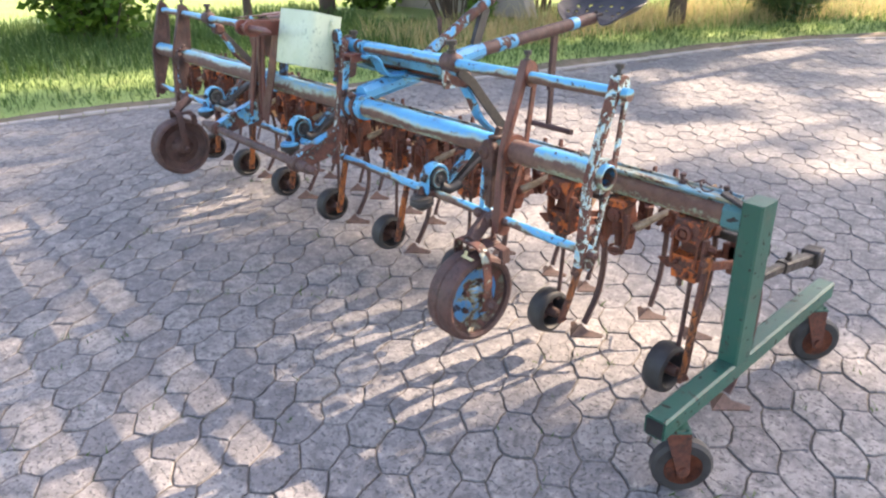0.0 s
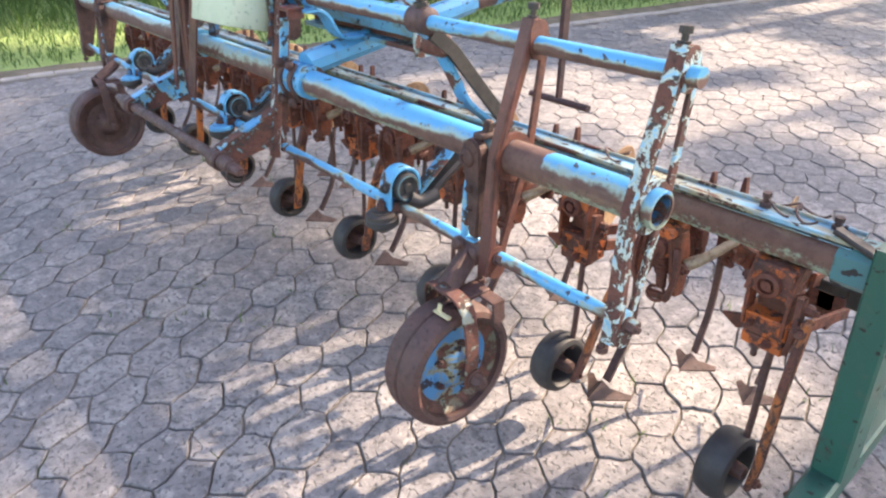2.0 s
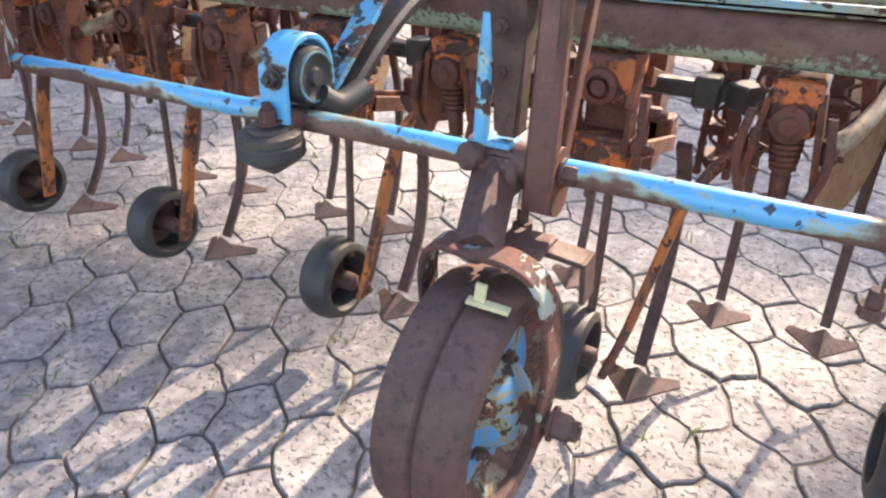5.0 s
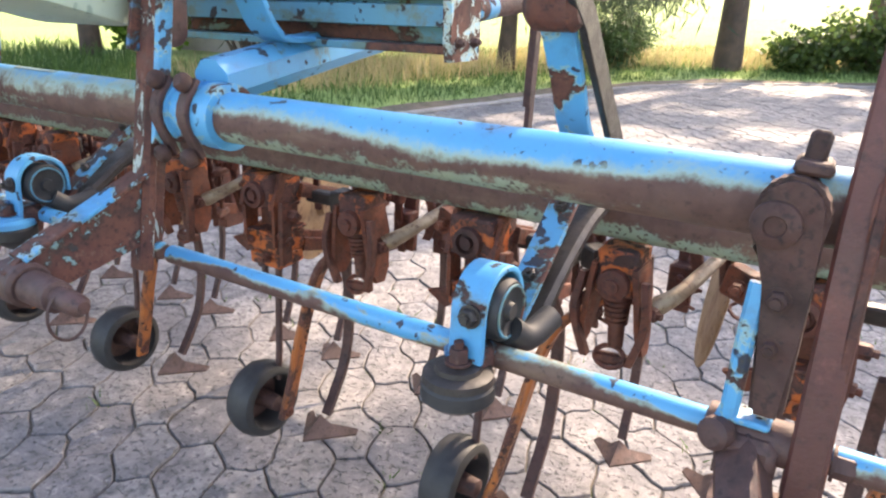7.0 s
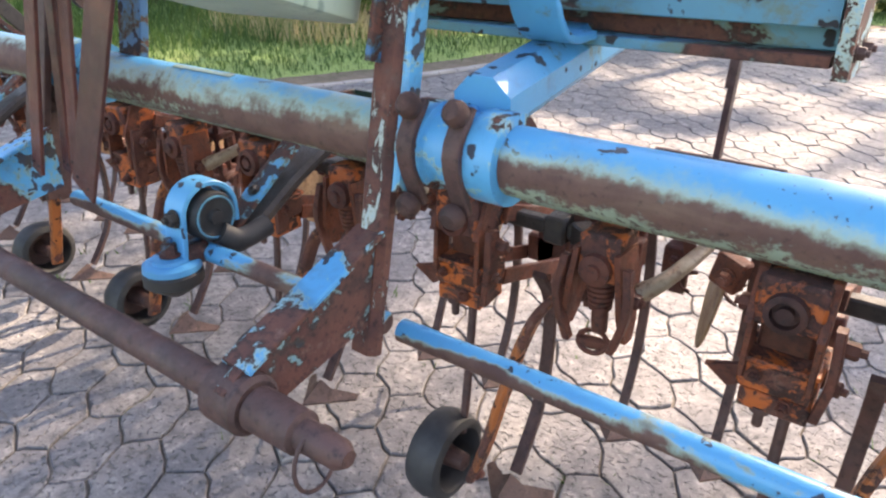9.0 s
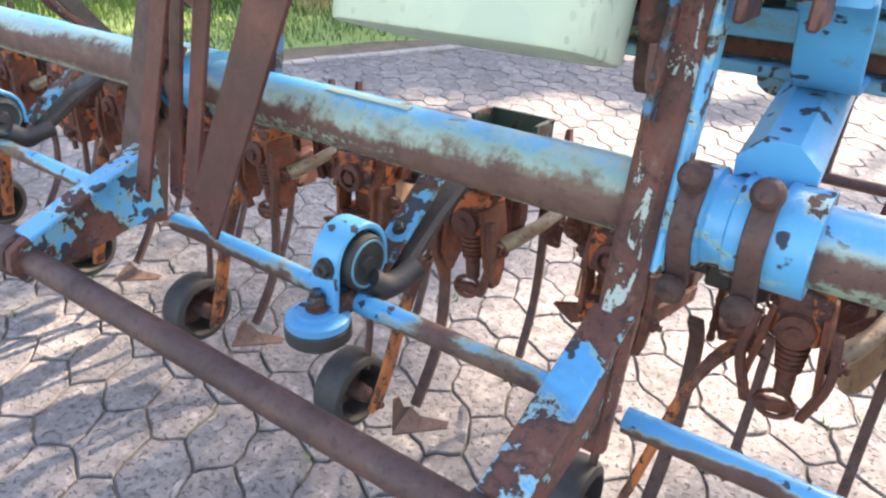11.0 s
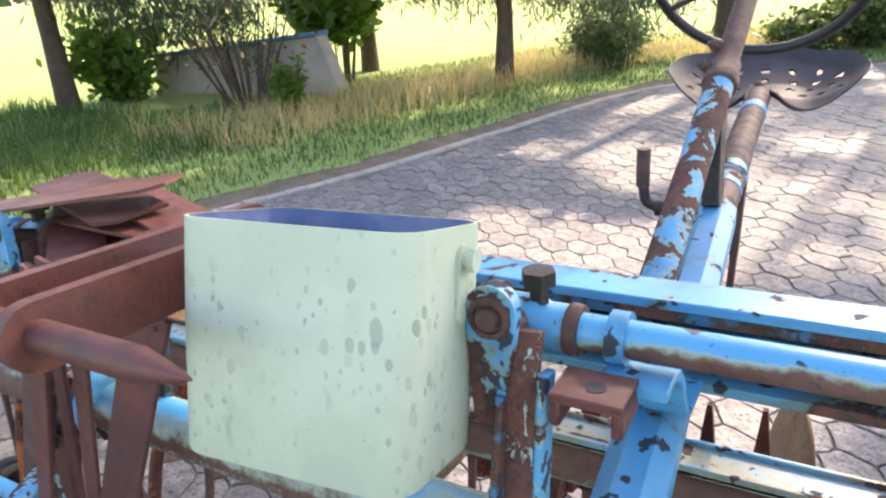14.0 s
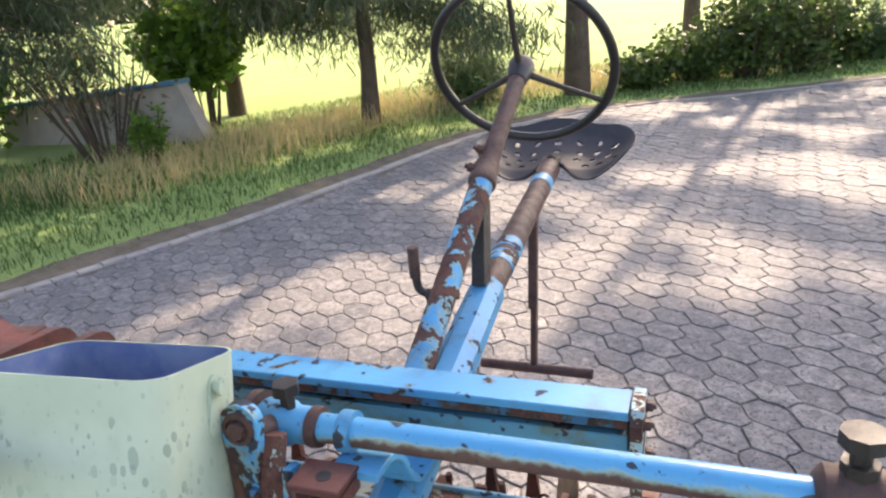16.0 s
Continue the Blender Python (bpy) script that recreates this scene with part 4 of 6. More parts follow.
def pan_seat():
    """A pressed pan seat: an oval with a notch in front, a raised rear rim and rows of punched holes."""
    nr, na = 30, 120
    holes = []
    for v, us in ((-0.030, (-0.150, -0.115, -0.080, 0.080, 0.115, 0.150)), (0.010, (-0.135, -0.095, -0.055, 0.055, 0.095, 0.135)), (0.045, (-0.150, -0.105, -0.060, 0.0, 0.060, 0.105, 0.150)), (0.082, (-0.110, -0.055, 0.0, 0.055, 0.110))):
        holes += [(u, v) for u in us]
    bm = B()
    rows = []
    for j in range(nr + 1):
        f = j / nr
        line = []
        for i in range(na):
            a = 2 * math.pi * i / na
            ca, sa = math.cos(a), math.sin(a)
            x = 0.203 * math.copysign(abs(ca) ** 0.86, ca)
            y = (0.145 if sa > 0 else 0.125) * math.copysign(abs(sa) ** 0.86, sa)
            if sa < 0:
                y += 0.085 * math.exp(-(x / 0.052) ** 2)
            x, y = x * f, y * f
            z = 0.062 * max(0.0, y / 0.145) ** 1.8 + 0.040 * (abs(x) / 0.203) ** 2.6 - 0.014 * math.exp(-((abs(x) - 0.10) / 0.06) ** 2) + 0.012 * max(0, f - 0.85) / 0.15
            if y < -0.06:
                z -= 0.35 * (-0.06 - y)
            line.append(bm.verts.new((x, y, z)))
        rows.append(line)
    for j in range(nr):
        for i in range(na):
            k = (i + 1) % na
            c = (rows[j][i].co + rows[j + 1][k].co) / 2
            if any((c.x - u) ** 2 + (c.y - v) ** 2 < 0.0085 ** 2 for u, v in holes):
                continue
            bm.faces.new((rows[j][i], rows[j][k], rows[j + 1][k], rows[j + 1][i]))
    bmesh.ops.remove_doubles(bm, verts=bm.verts[:], dist=0.0004)
    bmesh.ops.delete(bm, geom=[v for v in bm.verts if not v.link_faces], context='VERTS')
    bmesh.ops.recalc_face_normals(bm, faces=bm.faces)
    bmesh.ops.solidify(bm, geom=bm.faces[:], thickness=0.004)
    bmesh.ops.transform(bm, matrix=pose(-1.072, 1.345, 0.894, 5, 0, 3), verts=bm.verts)
    return bm


part("pan_seat", pan_seat(), M_SEAT, boom, "dark perforated metal pan seat")
bm = B()
bar(bm, [(-1.073, 1.22, 0.890), (-1.078, 1.34, 0.900)], 0.045, 0.012)
bolt(bm, (-1.076, 1.32, 0.905), (0, 0, 1), 0.010, 0.006)
part("seat_spring", bm, M_STEEL, boom)

M_COLUMN = worn_paint("half_blue_column", BLUE, BLUE_PALE, (0.2, 0.34, 0.36), 0.44, 17.0, 0.2, None, 0.4, 0.05)
COL0, COL1 = Vector((-1.072, 0.27, 0.790)), Vector((-1.056, 0.955, 1.166))
cd = (COL1 - COL0).normalized()
bm = B()
rod(bm, [COL0, COL0 + cd * 0.46], 0.0195, 18)
column = part("steering_column", bm, M_COLUMN, boom, "flaking blue and brown steering tube")
bm = B()
rod(bm, [COL0 + cd * 0.44, COL1], 0.0165, 16)
turned(bm, COL0 + cd * 0.45, cd, [(0, 0.020), (0.004, 0.024), (0.018, 0.024), (0.022, 0.021), (0.05, 0.021), (0.054, 0.017)], 18)
part("steering_shaft", bm, M_RUST, column)
bolts(column, M_RUST, [(COL0 + cd * 0.485 + Vector((-0.018, -0.006, 0.006)), (-0.8, -0.4, 0.4), 0.009, 0.010), (COL0 + cd * 0.53 + Vector((-0.014, -0.008, 0.008)), (-0.8, -0.4, 0.4), 0.008, 0.010)])
# steering wheel
bm = B()
wd, ws, wu = basis(cd)
R_W = 0.177
ringpts = [COL1 + cd * 0.005 + (ws * math.cos(t) + wu * math.sin(t)) * R_W for t in (2 * math.pi * i / 64 for i in range(65))]
rod(bm, ringpts, 0.0095, 12, False)
steer = part("steering_wheel", bm, M_BLACK, boom, "thin black three-spoked steering wheel")
for ang in (90, 210, 330):
    bm = B()
    t = radians(ang)
    d2 = ws * math.cos(t) + wu * math.sin(t)
    rod(bm, [COL1 - cd * 0.012 + d2 * 0.012, COL1 - cd * 0.006 + d2 * 0.09, COL1 + cd * 0.004 + d2 * R_W], [0.0075, 0.0055, 0.0055], 10)
    part("spoke", bm, M_STEEL, steer)
bm = B()
turned(bm, COL1 - cd * 0.045, cd, [(0, 0.018), (0.02, 0.022), (0.045, 0.026), (0.055, 0.024), (0.066, 0.014), (0.07, 0.0)], 22)
part("hub", bm, M_SEAT, steer)
# black strut between boom and column
bm = B()
bar(bm, [(-1.050, 0.590, 0.858), (-1.062, 0.655, 0.985)], 0.022, 0.036, (0, 1, 0))
part("strut", bm, M_STEEL, boom)
# crank handle
bm = B()
rod(bm, smooth_path([(-1.050, 0.478, 0.890), (-1.082, 0.478, 0.888), (-1.105, 0.478, 0.892), (-1.114, 0.478, 0.905), (-1.116, 0.478, 0.955)], 4), 0.0065, 10)
turned(bm, (-1.085, 0.478, 0.888), (-1, 0, 0), [(0, 0.010), (0.014, 0.010)], 12)
part("crank_handle", bm, M_STEEL, boom)
bm = B()
rod(bm, [(-1.116, 0.478, 0.915), (-1.116, 0.478, 0.962)], 0.0085, 10)
part("crank_grip", bm, M_RUST, boom)
# foot rest
bm = B()
bar(bm, [(-1.062, 1.050, 0.855), (-1.075, 1.040, 0.468)], 0.013, 0.024, (0, 1, 0))
bar(bm, [(-1.063, 1.040, 0.84), (-1.071, 1.036, 0.62)], 0.019, 0.022, (0, 1, 0))
foot = part("foot_rest", bm, M_RUST, boom)
bm = B()
rod(bm, [(-1.205, 1.040, 0.462), (-0.936, 1.030, 0.464)], 0.012, 14)
part("foot_bar", bm, M_RUST, foot)

# ---------------------------------------------------------------- guide wheels


def guide_wheel(x, y, zc, r, blue_side=True):
    """A wide steel wheel with a ridge round its middle, under a bent fork on a stem."""
    w = 0.090
    th = thing("guide_wheel", (x, y, zc), "rusty steel guide wheel with a blue hub, raised off the road" if blue_side else "brown rusty steel guide wheel raised off the road", "wheel", "guide wheels")
    c = (x, y, zc)
    bm = B()
    turned(bm, c, (1, 0, 0), [(-w / 2, r - 0.016), (-w / 2 + 0.004, r - 0.006), (-0.028, r - 0.001), (-0.004, r), (0.0, r - 0.004), (0.004, r), (0.028, r - 0.001), (w / 2 - 0.004, r - 0.006), (w / 2, r - 0.016), (w / 2 - 0.004, r - 0.024), (-w / 2 + 0.004, r - 0.024)], 48, True)
    rim = part("rim", bm, M_RUST, th)
    bm = B()
    turned(bm, c, (1, 0, 0), [(w / 2 - 0.030, 0.082), (w / 2 - 0.026, 0.050), (w / 2 - 0.002, 0.030), (w / 2 + 0.004, 0.018), (w / 2 + 0.004, 0.0)], 36)
    disc = part("wheel_disc", bm, M_WHEELBLUE if blue_side else M_RUST, th, "blue dished disc" if blue_side else "")
    bm = B()
    turned(bm, c, (1, 0, 0), [(w / 2 - 0.010, r - 0.022), (w / 2 - 0.016, r - 0.024), (w / 2 - 0.0295, 0.080), (w / 2 - 0.034, 0.080), (w / 2 - 0.020, r - 0.022)], 36, True)
    part("disc_ring", bm, M_WHEELRING if blue_side else M_RUST, disc, "ochre and blue outer ring" if blue_side else "")
    bolts(th, M_RUST, [((x + w / 2 - 0.022, y + 0.048 * math.cos(t), zc + 0.048 * math.sin(t)), (1, 0, 0), 0.006, 0.006) for t in (2 * math.pi * i / 5 for i in range(5))], "wheel_bolt")
    bm = B()
    turned(bm, (x - w / 2 - 0.02, y, zc), (1, 0, 0), [(0, 0.010), (w + 0.075, 0.010)], 12)
    bolt(bm, (x + w / 2 + 0.030, y, zc), (1, 0, 0), 0.013, 0.016)
    part("axle", bm, M_RUST, th)
    # fork: bent strap over the wheel, one arm down to the axle
    bm = B()
    top = zc + r + 0.034
    bar(bm, smooth_path([(x - w / 2 - 0.012, y + 0.012, top - 0.085), (x - w / 2 - 0.011, y + 0.008, top - 0.030), (x - w / 2 + 0.004, y + 0.004, top - 0.003), (x - 0.01, y, top), (x + w / 2 - 0.012, y, top - 0.002), (x + w / 2 + 0.014, y, top - 0.022), (x + w / 2 + 0.024, y, top - 0.075), (x + w / 2 + 0.024, y, zc + 0.05), (x + w / 2 + 0.020, y, zc - 0.022)], 6), 0.030, 0.006, (0, 0, 1), 0.0015, (0, 1, 0))
    fork = part("fork", bm, M_FORK if blue_side else M_RUST, th, "bent flat steel fork over the wheel")
    bm = B()
    bar(bm, [(x + w / 2 - 0.02, y + 0.058, top - 0.014), (x + w / 2 + 0.028, y + 0.058, top - 0.018)], 0.028, 0.005)
    bar(bm, [(x + w / 2 + 0.030, y + 0.058, top - 0.016), (x + w / 2 + 0.032, y + 0.058, top - 0.056)], 0.005, 0.028, (0, 1, 0))
    block(bm, (x + 0.020, y + 0.046, top - 0.012), (0.044, 0.050, 0.008))
    part("scraper", bm, M_RUST, fork)
    if blue_side:
        bm = B()
        bar(bm, [(x + 0.004, y - 0.030, zc + r + 0.004), (x + 0.040, y - 0.026, zc + r + 0.001)], 0.010, 0.004, (0, 0, 1), 0.001)
        bar(bm, [(x + 0.014, y - 0.028, zc + r + 0.005), (x + 0.015, y - 0.026, zc + r + 0.020)], 0.010, 0.004, (0, 1, 0), 0.001)
        part("scraper_tip", bm, M_CREAM, fork, "small bare cream-coloured scraper tip")
    bm = B()
    bar(bm, [(x - 0.006, y + 0.006, top - 0.004), (x - 0.03, y + 0.09, RZ - 0.005)], 0.034, 0.034, (0, 1, 0), 0.004)
    part("stem", bm, M_RUST, th)
    return th


M_CREAM = plain("cream_bare_metal", (0.55, 0.50, 0.30), (0.42, 0.38, 0.22), 0.5, 60.0)
M_FORK = worn_paint("fork_blue_white", (0.12, 0.26, 0.36), (0.3, 0.36, 0.36), (0.26, 0.26, 0.20), 0.34, 30.0, 0.4, None, 0.5, 0.12)
M_WHEELBLUE = worn_paint("wheel_blue", (0.03, 0.17, 0.36), (0.06, 0.22, 0.42), (0.20, 0.18, 0.09), 0.62, 22.0, 0.7, None, 0.45, 0.10)
M_WHEELRING = worn_paint("wheel_ring_ochre", (0.17, 0.15, 0.075), (0.10, 0.20, 0.22), (0.12, 0.075, 0.04), 0.48, 24.0, 0.5, None, 0.6, 0.12)
M_SWEEP = rusty("dusty_brown_share", (0.150, 0.085, 0.066), (0.110, 0.066, 0.054), (0.055, 0.032, 0.026), 0.7, 0.0, 14.0)
guide_wheel(-0.335, -0.085, 0.345, 0.124, True)
guide_wheel(-2.42, -0.085, 0.330, 0.135, False)

# ---------------------------------------------------------------- green transport stand at the beam's end
M_SOCKET = worn_paint("teal_sleeve", (0.035, 0.13, 0.15), (0.05, 0.17, 0.18), (0.05, 0.07, 0.06), 0.72, 16.0, 0.6, None, 0.4)
stand = thing("transport_stand", (0.25, 0.35, 0.0), "dark green painted steel stand on two castors", "stand")
SA, SB = Vector((0.248, -0.055, 0.224)), Vector((0.205, 0.890, 0.224))
bm = B()
bar(bm, [SA, SB], 0.052, 0.052, (0, 0, 1), 0.005)
part("cross_beam", bm, M_GREEN, stand)
# a thin black sheet puts in the darkness of an open tube end
bm = B()
block(bm, SA + (SA - SB).normalized() * 0.0012, (0.042, 0.002, 0.042), (0, 0, 2.3), 0)
part("beam_opening", bm, M_BLACK, stand, "black sheet standing for the dark open tube end")
bm = B()
bar(bm, [(0.234, 0.300, 0.245), (0.234, 0.300, 0.672)], 0.052, 0.070, (0, 1, 0), 0.004)
part("post", bm, M_GREEN, stand)
bm = B()
bar(bm, [(0.214, BY, BZ), (0.152, BY, BZ)], 0.076, 0.066, (0, 0, 1), 0.012)
part("socket", bm, M_SOCKET, stand, "teal sleeve on the tool beam's end")
bm = B()
bar(bm, [(0.205, BY - 0.030, BZ + 0.036), (0.140, BY - 0.020, BZ + 0.052)], 0.022, 0.010, (0, 0, 1), 0.003)
part("catch", bm, M_STEEL, stand)


def castor(c, turn):
    """A castor: top plate, forked cheeks and a worn solid wheel."""
    c = Vector(c)
    m = Matrix.Translation(c) @ pose(0, 0, 0, 0, 0, turn)
    bm = B()
    block(bm, (0, 0, 0.193), (0.075, 0.055, 0.006), (0, 0, 0), 0.001)
    for sx in (-1, 1):
        for sy in (-1, 1):
            bolt(bm, (sx * 0.030, sy * 0.019, 0.196), (0, 0, 1), 0.005, 0.004)
    bmesh.ops.transform(bm, matrix=m, verts=bm.verts)
    cs = part("castor", bm, M_GREEN, stand)
    bm = B()
    for s in (-1, 1):
        plate(bm, [(-0.030, 0.188), (0.030, 0.188), (0.038, 0.07), (0.020, 0.055), (0.010, 0.06)], 0.004, (s * 0.026, 0, 0), (0, 1, 0), (0, 0, 1))
    block(bm, (0, 0, 0.187), (0.055, 0.05, 0.006), (0, 0, 0), 0.001)
    bmesh.ops.transform(bm, matrix=m, verts=bm.verts)
    part("castor_fork", bm, M_RUST_RED, cs)
    bm = B()
    turned(bm, (0, 0.024, 0.075), (1, 0, 0), [(-0.019, 0.050), (-0.018, 0.066), (-0.010, 0.074), (0.010, 0.074), (0.018, 0.066), (0.019, 0.050)], 28)
    bmesh.ops.transform(bm, matrix=m, verts=bm.verts)
    part("castor_tyre", bm, M_RUBBER, cs)
    bm = B()
    turned(bm, (0, 0.024, 0.075), (1, 0, 0), [(-0.021, 0.046), (-0.021, 0.012), (-0.034, 0.012), (-0.034, 0.0)], 20)
    turned(bm, (0, 0.024, 0.075), (1, 0, 0), [(0.021, 0.046), (0.021, 0.012), (0.034, 0.012), (0.034, 0.0)], 20)
    bmesh.ops.transform(bm, matrix=m, verts=bm.verts)
    part("castor_hub", bm, M_RUST_ORANGE, cs)


castor((0.252, 0.030, 0), -42)
castor((0.212, 0.815, 0), -38)

# ---------------------------------------------------------------- mint tool box, open at the top
BX0, BX1, BY0, BY1, BZ0, BZ1 = -0.098, 0.094, 0.0, 0.130, 0.0, 0.175
BOX = pose(-1.218, -0.088, 0.859, -15, 0, 5)


def rounded_rect(x0, x1, y0, y1, r, n=5):
    out = []
    for cx, cy, a0 in ((x1 - r, y1 - r, 0), (x0 + r, y1 - r, 90), (x0 + r, y0 + r, 180), (x1 - r, y0 + r, 270)):
        out += [(cx + r * math.cos(radians(a0 + 90 * i / n)), cy + r * math.sin(radians(a0 + 90 * i / n))) for i in range(n + 1)]
    return out


box = thing("tool_box", (-1.218, -0.03, 0.83), "pale mint green sheet metal box, open and stained", "tool box")
bm = B()
outer = [[(x, y, z) for x, y in rounded_rect(BX0 + e, BX1 - e, BY0 + e, BY1 - e, r)] for z, e, r in ((BZ0, 0.004, 0.024), (BZ0 + 0.0012, 0.001, 0.026), (BZ0 + 0.004, 0.0, 0.027), ((BZ0 + BZ1) / 2, -0.001, 0.026), (BZ1, -0.001, 0.026), (BZ1, 0.002, 0.023))]
loft(bm, outer, True, False)
bm.verts.ensure_lookup_table()
bm.faces.new([bm.verts[i] for i in range(24)][::-1])
bmesh.ops.transform(bm, matrix=BOX, verts=bm.verts)
body = part("box_shell", bm, M_MINT, box)
bm = B()
inner = [[(x, y, z) for x, y in rounded_rect(BX0 + 0.002, BX1 - 0.002, BY0 + 0.002, BY1 - 0.002, 0.023)] for z in (BZ1 - 0.0005, BZ0 + 0.02)]
loft(bm, inner, True, False)
bm.verts.ensure_lookup_table()
bm.faces.new([bm.verts[i] for i in range(24, 48)])
bmesh.ops.transform(bm, matrix=BOX, verts=bm.verts)
part("box_lining", bm, M_BOX_IN, box, "blue painted inside of the box")
bm = B()
plate(bm, capsule_outline(0.040, 0.009), 0.003, (BX1 + 0.0025, 0.080, BZ1 - 0.062), (0, 0, 1), (0, 1, 0))
turned(bm, (BX1 + 0.004, 0.080, BZ1 - 0.024), (1, 0, 0), [(0, 0.006), (0.004, 0.006), (0.004, 0.009), (0.009, 0.009)], 12)
bmesh.ops.transform(bm, matrix=BOX, verts=bm.verts)
part("latch", bm, M_MINT, box)
bm = B()
rod(bm, [(-1.315 + 0.010 * math.cos(t), 0.03, 0.838 + 0.010 * math.sin(t)) for t in (2 * math.pi * i / 16 for i in range(17))], 0.0025, 6)
part("hanging_ring", bm, M_RUST, box)
bm = B()
bar(bm, [(-1.27, 0.068, 0.880), (-1.10, 0.068, 0.880)], 0.006, 0.03, (0, 0, 1))
bar(bm, [(-1.105, 0.02, 0.80), (-1.105, 0.04, 0.88)], 0.03, 0.006, (1, 0, 0))
part("box_bracket", bm, M_DARKBLUE, cult, "dark bracket carrying the box")

# ---------------------------------------------------------------- upper hitch with its pin
lugs = thing("top_hitch", (-1.49, 0.0, 0.95), "brown rusty top hitch with a pointed pin", "hitch")
for x in (-1.372, -1.432):
    bm = B()
    plate(bm, capsule_outline(0.27, 0.026, 8, 0.023), 0.012, (x, -0.138, 0.964), (0, 1, -0.06), (0, 0, 1))
    part("hitch_lug", bm, M_PLATE, lugs)
bm = B()
turned(bm, (-1.46, -0.138, 0.965), (1, 0, 0), [(0, 0.0120), (0.194, 0.0120), (0.231, 0.004), (0.240, 0.001)], 20)
part("upper_pin", bm, M_PLATE, lugs, "pointed brown steel pin")
bm = B()
bar(bm, [(-1.435, 0.030, 0.958), (-1.335, 0.030, 0.958)], 0.045, 0.006)
part("cross_tie", bm, M_BLUE, lugs)
bm = B()
bar(bm, [(-1.56, 0.060, TZ + 0.02), (-1.56, 0.090, 0.93)], 0.05, 0.012, (0, 1, 0))
part("tie_post", bm, M_DARKBLUE, lugs)
bm = B()
block(bm, (-1.44, 0.080, 0.925), (0.18, 0.012, 0.05), (8, 0, 0))
part("cross_plate", bm, M_PLATE, lugs)

# ---------------------------------------------------------------- loose steel strips leaning and lying on the hitch
for i, (a, b, w) in enumerate((((-1.572, -0.032, 0.596), (-1.395, -0.032, 0.935), 0.052), ((-1.680, -0.036, 0.602), (-1.540, -0.040, 0.945), 0.026), ((-1.610, -0.018, 0.610), (-1.515, -0.020, 0.945), 0.024), ((-1.655, -0.008, 0.60), (-1.575, -0.010, 0.945), 0.020))):
    a, b = Vector(a), Vector(b)
    bm = B()
    bar(bm, [a, b], w, 0.005, (0, -1, 0.1), 0.001)
    st = thing("steel_strip", (a.x, a.y, a.z), "oxide red flat steel strip leaning on the hitch", "steel strip", "loose steel strips")
    part("strip", bm, M_PLATE, st)
    _, sd, _ = basis(b - a, (0, -1, 0.1))
    # black discs put the holes' darkness on the strip as colour
    for k in (0.035, 0.96):
        for e in (-0.25, 0.25):
            bm = B()
            turned(bm, a.lerp(b, k) + sd * w * e + Vector((0, -0.0022, 0)), (0, -1, 0.1), [(0, 0.0024), (0.0012, 0.0024)], 10)
            part("bolt_hole", bm, M_BLACK, st, "small black disc painted in for a dark hole")
    st["label"] = ("broad " if w > 0.04 else "narrow ") + "oxide red flat steel strip leaning on the hitch"
rng = random.Random(11)
for i in range(8):
    z = 0.900 + 0.0095 * i
    ang = rng.uniform(-38, 34)
    c = Vector((-1.66 + rng.uniform(-0.04, 0.04), 0.115 + rng.uniform(-0.04, 0.04), z))
    bm = B()
    l, w = rng.uniform(0.22, 0.30), rng.uniform(0.05, 0.085)
    plate(bm, [(-l / 2, -w / 2), (l / 2 - 0.02, -w / 2), (l / 2, -w / 2 + 0.02), (l / 2, w / 2), (-l / 2 + 0.015, w / 2), (-l / 2, w / 2 - 0.02)], 0.004, c, (math.cos(radians(ang)), math.sin(radians(ang)), rng.uniform(-0.10, 0.10)), (-math.sin(radians(ang)), math.cos(radians(ang)), rng.uniform(-0.08, 0.08)))
    st = thing("sheet_offcut", tuple(c), "oxide red sheet steel offcut in a loose pile", "sheet steel", "loose steel sheets")
    part("sheet", bm, M_PLATE, st, "", False)

# ---------------------------------------------------------------- fittings on the beam and the tube
bm = B()
lab = [[(x, TY - (TR + e) * math.cos(radians(a)), TZ + (TR + e) * math.sin(radians(a))) for e, a in ((0.0006, 70), (0.0012, 73), (0.0012, 78), (0.0012, 84), (0.0006, 87), (-0.001, 78))] for x in (-1.445, -1.339)]
loft(bm, lab)
part("type_label", bm, M_LABEL, main_tube, "faded yellow label strip", False)
bm = B()
block(bm, (-1.366, 0.285, 0.657), (0.090, 0.060, 0.008), (0, 0, 0), 0.001)
block(bm, (-1.408, 0.285, 0.674), (0.006, 0.045, 0.038), (0, -6, 0), 0.001)
block(bm, (-1.322, 0.285, 0.674), (0.006, 0.045, 0.040), (0, 5, 0), 0.001)
block(bm, (-1.366, 0.310, 0.674), (0.086, 0.006, 0.036), (0, 0, 0), 0.001)
part("beam_bracket", bm, M_DARKGREEN, cult, "dark green bracket on the tool beam")
for x, y, h in ((0.010, BY + 0.012, 0.020), (0.128, BY + 0.016, 0.014)):
    bm = B()
    turned(bm, (x, y, BZ + 0.036), (0, 0, 1), [(0, 0.010), (h * 0.5, 0.010), (h * 0.5, 0.006), (h, 0.006), (h, 0.008), (h + 0.008, 0.008)], 8)
    part("stud", bm, M_RUST, tool_beam)
for x, ph in ((0.042, 0.4), (0.088, 1.7), (-0.30, 0.9)):
    bm = B()
    rod(bm, [(x + 0.026 * math.cos(t), BY + 0.012 + 0.020 * math.sin(t), BZ + 0.048 + 0.008 * math.sin(t * 2 + ph)) for t in (5.4 * i / 18 for i in range(19))], 0.0022, 6)
    part("wire_loop", bm, M_RUST, tool_beam, "bent rusty wire")
bm = B()
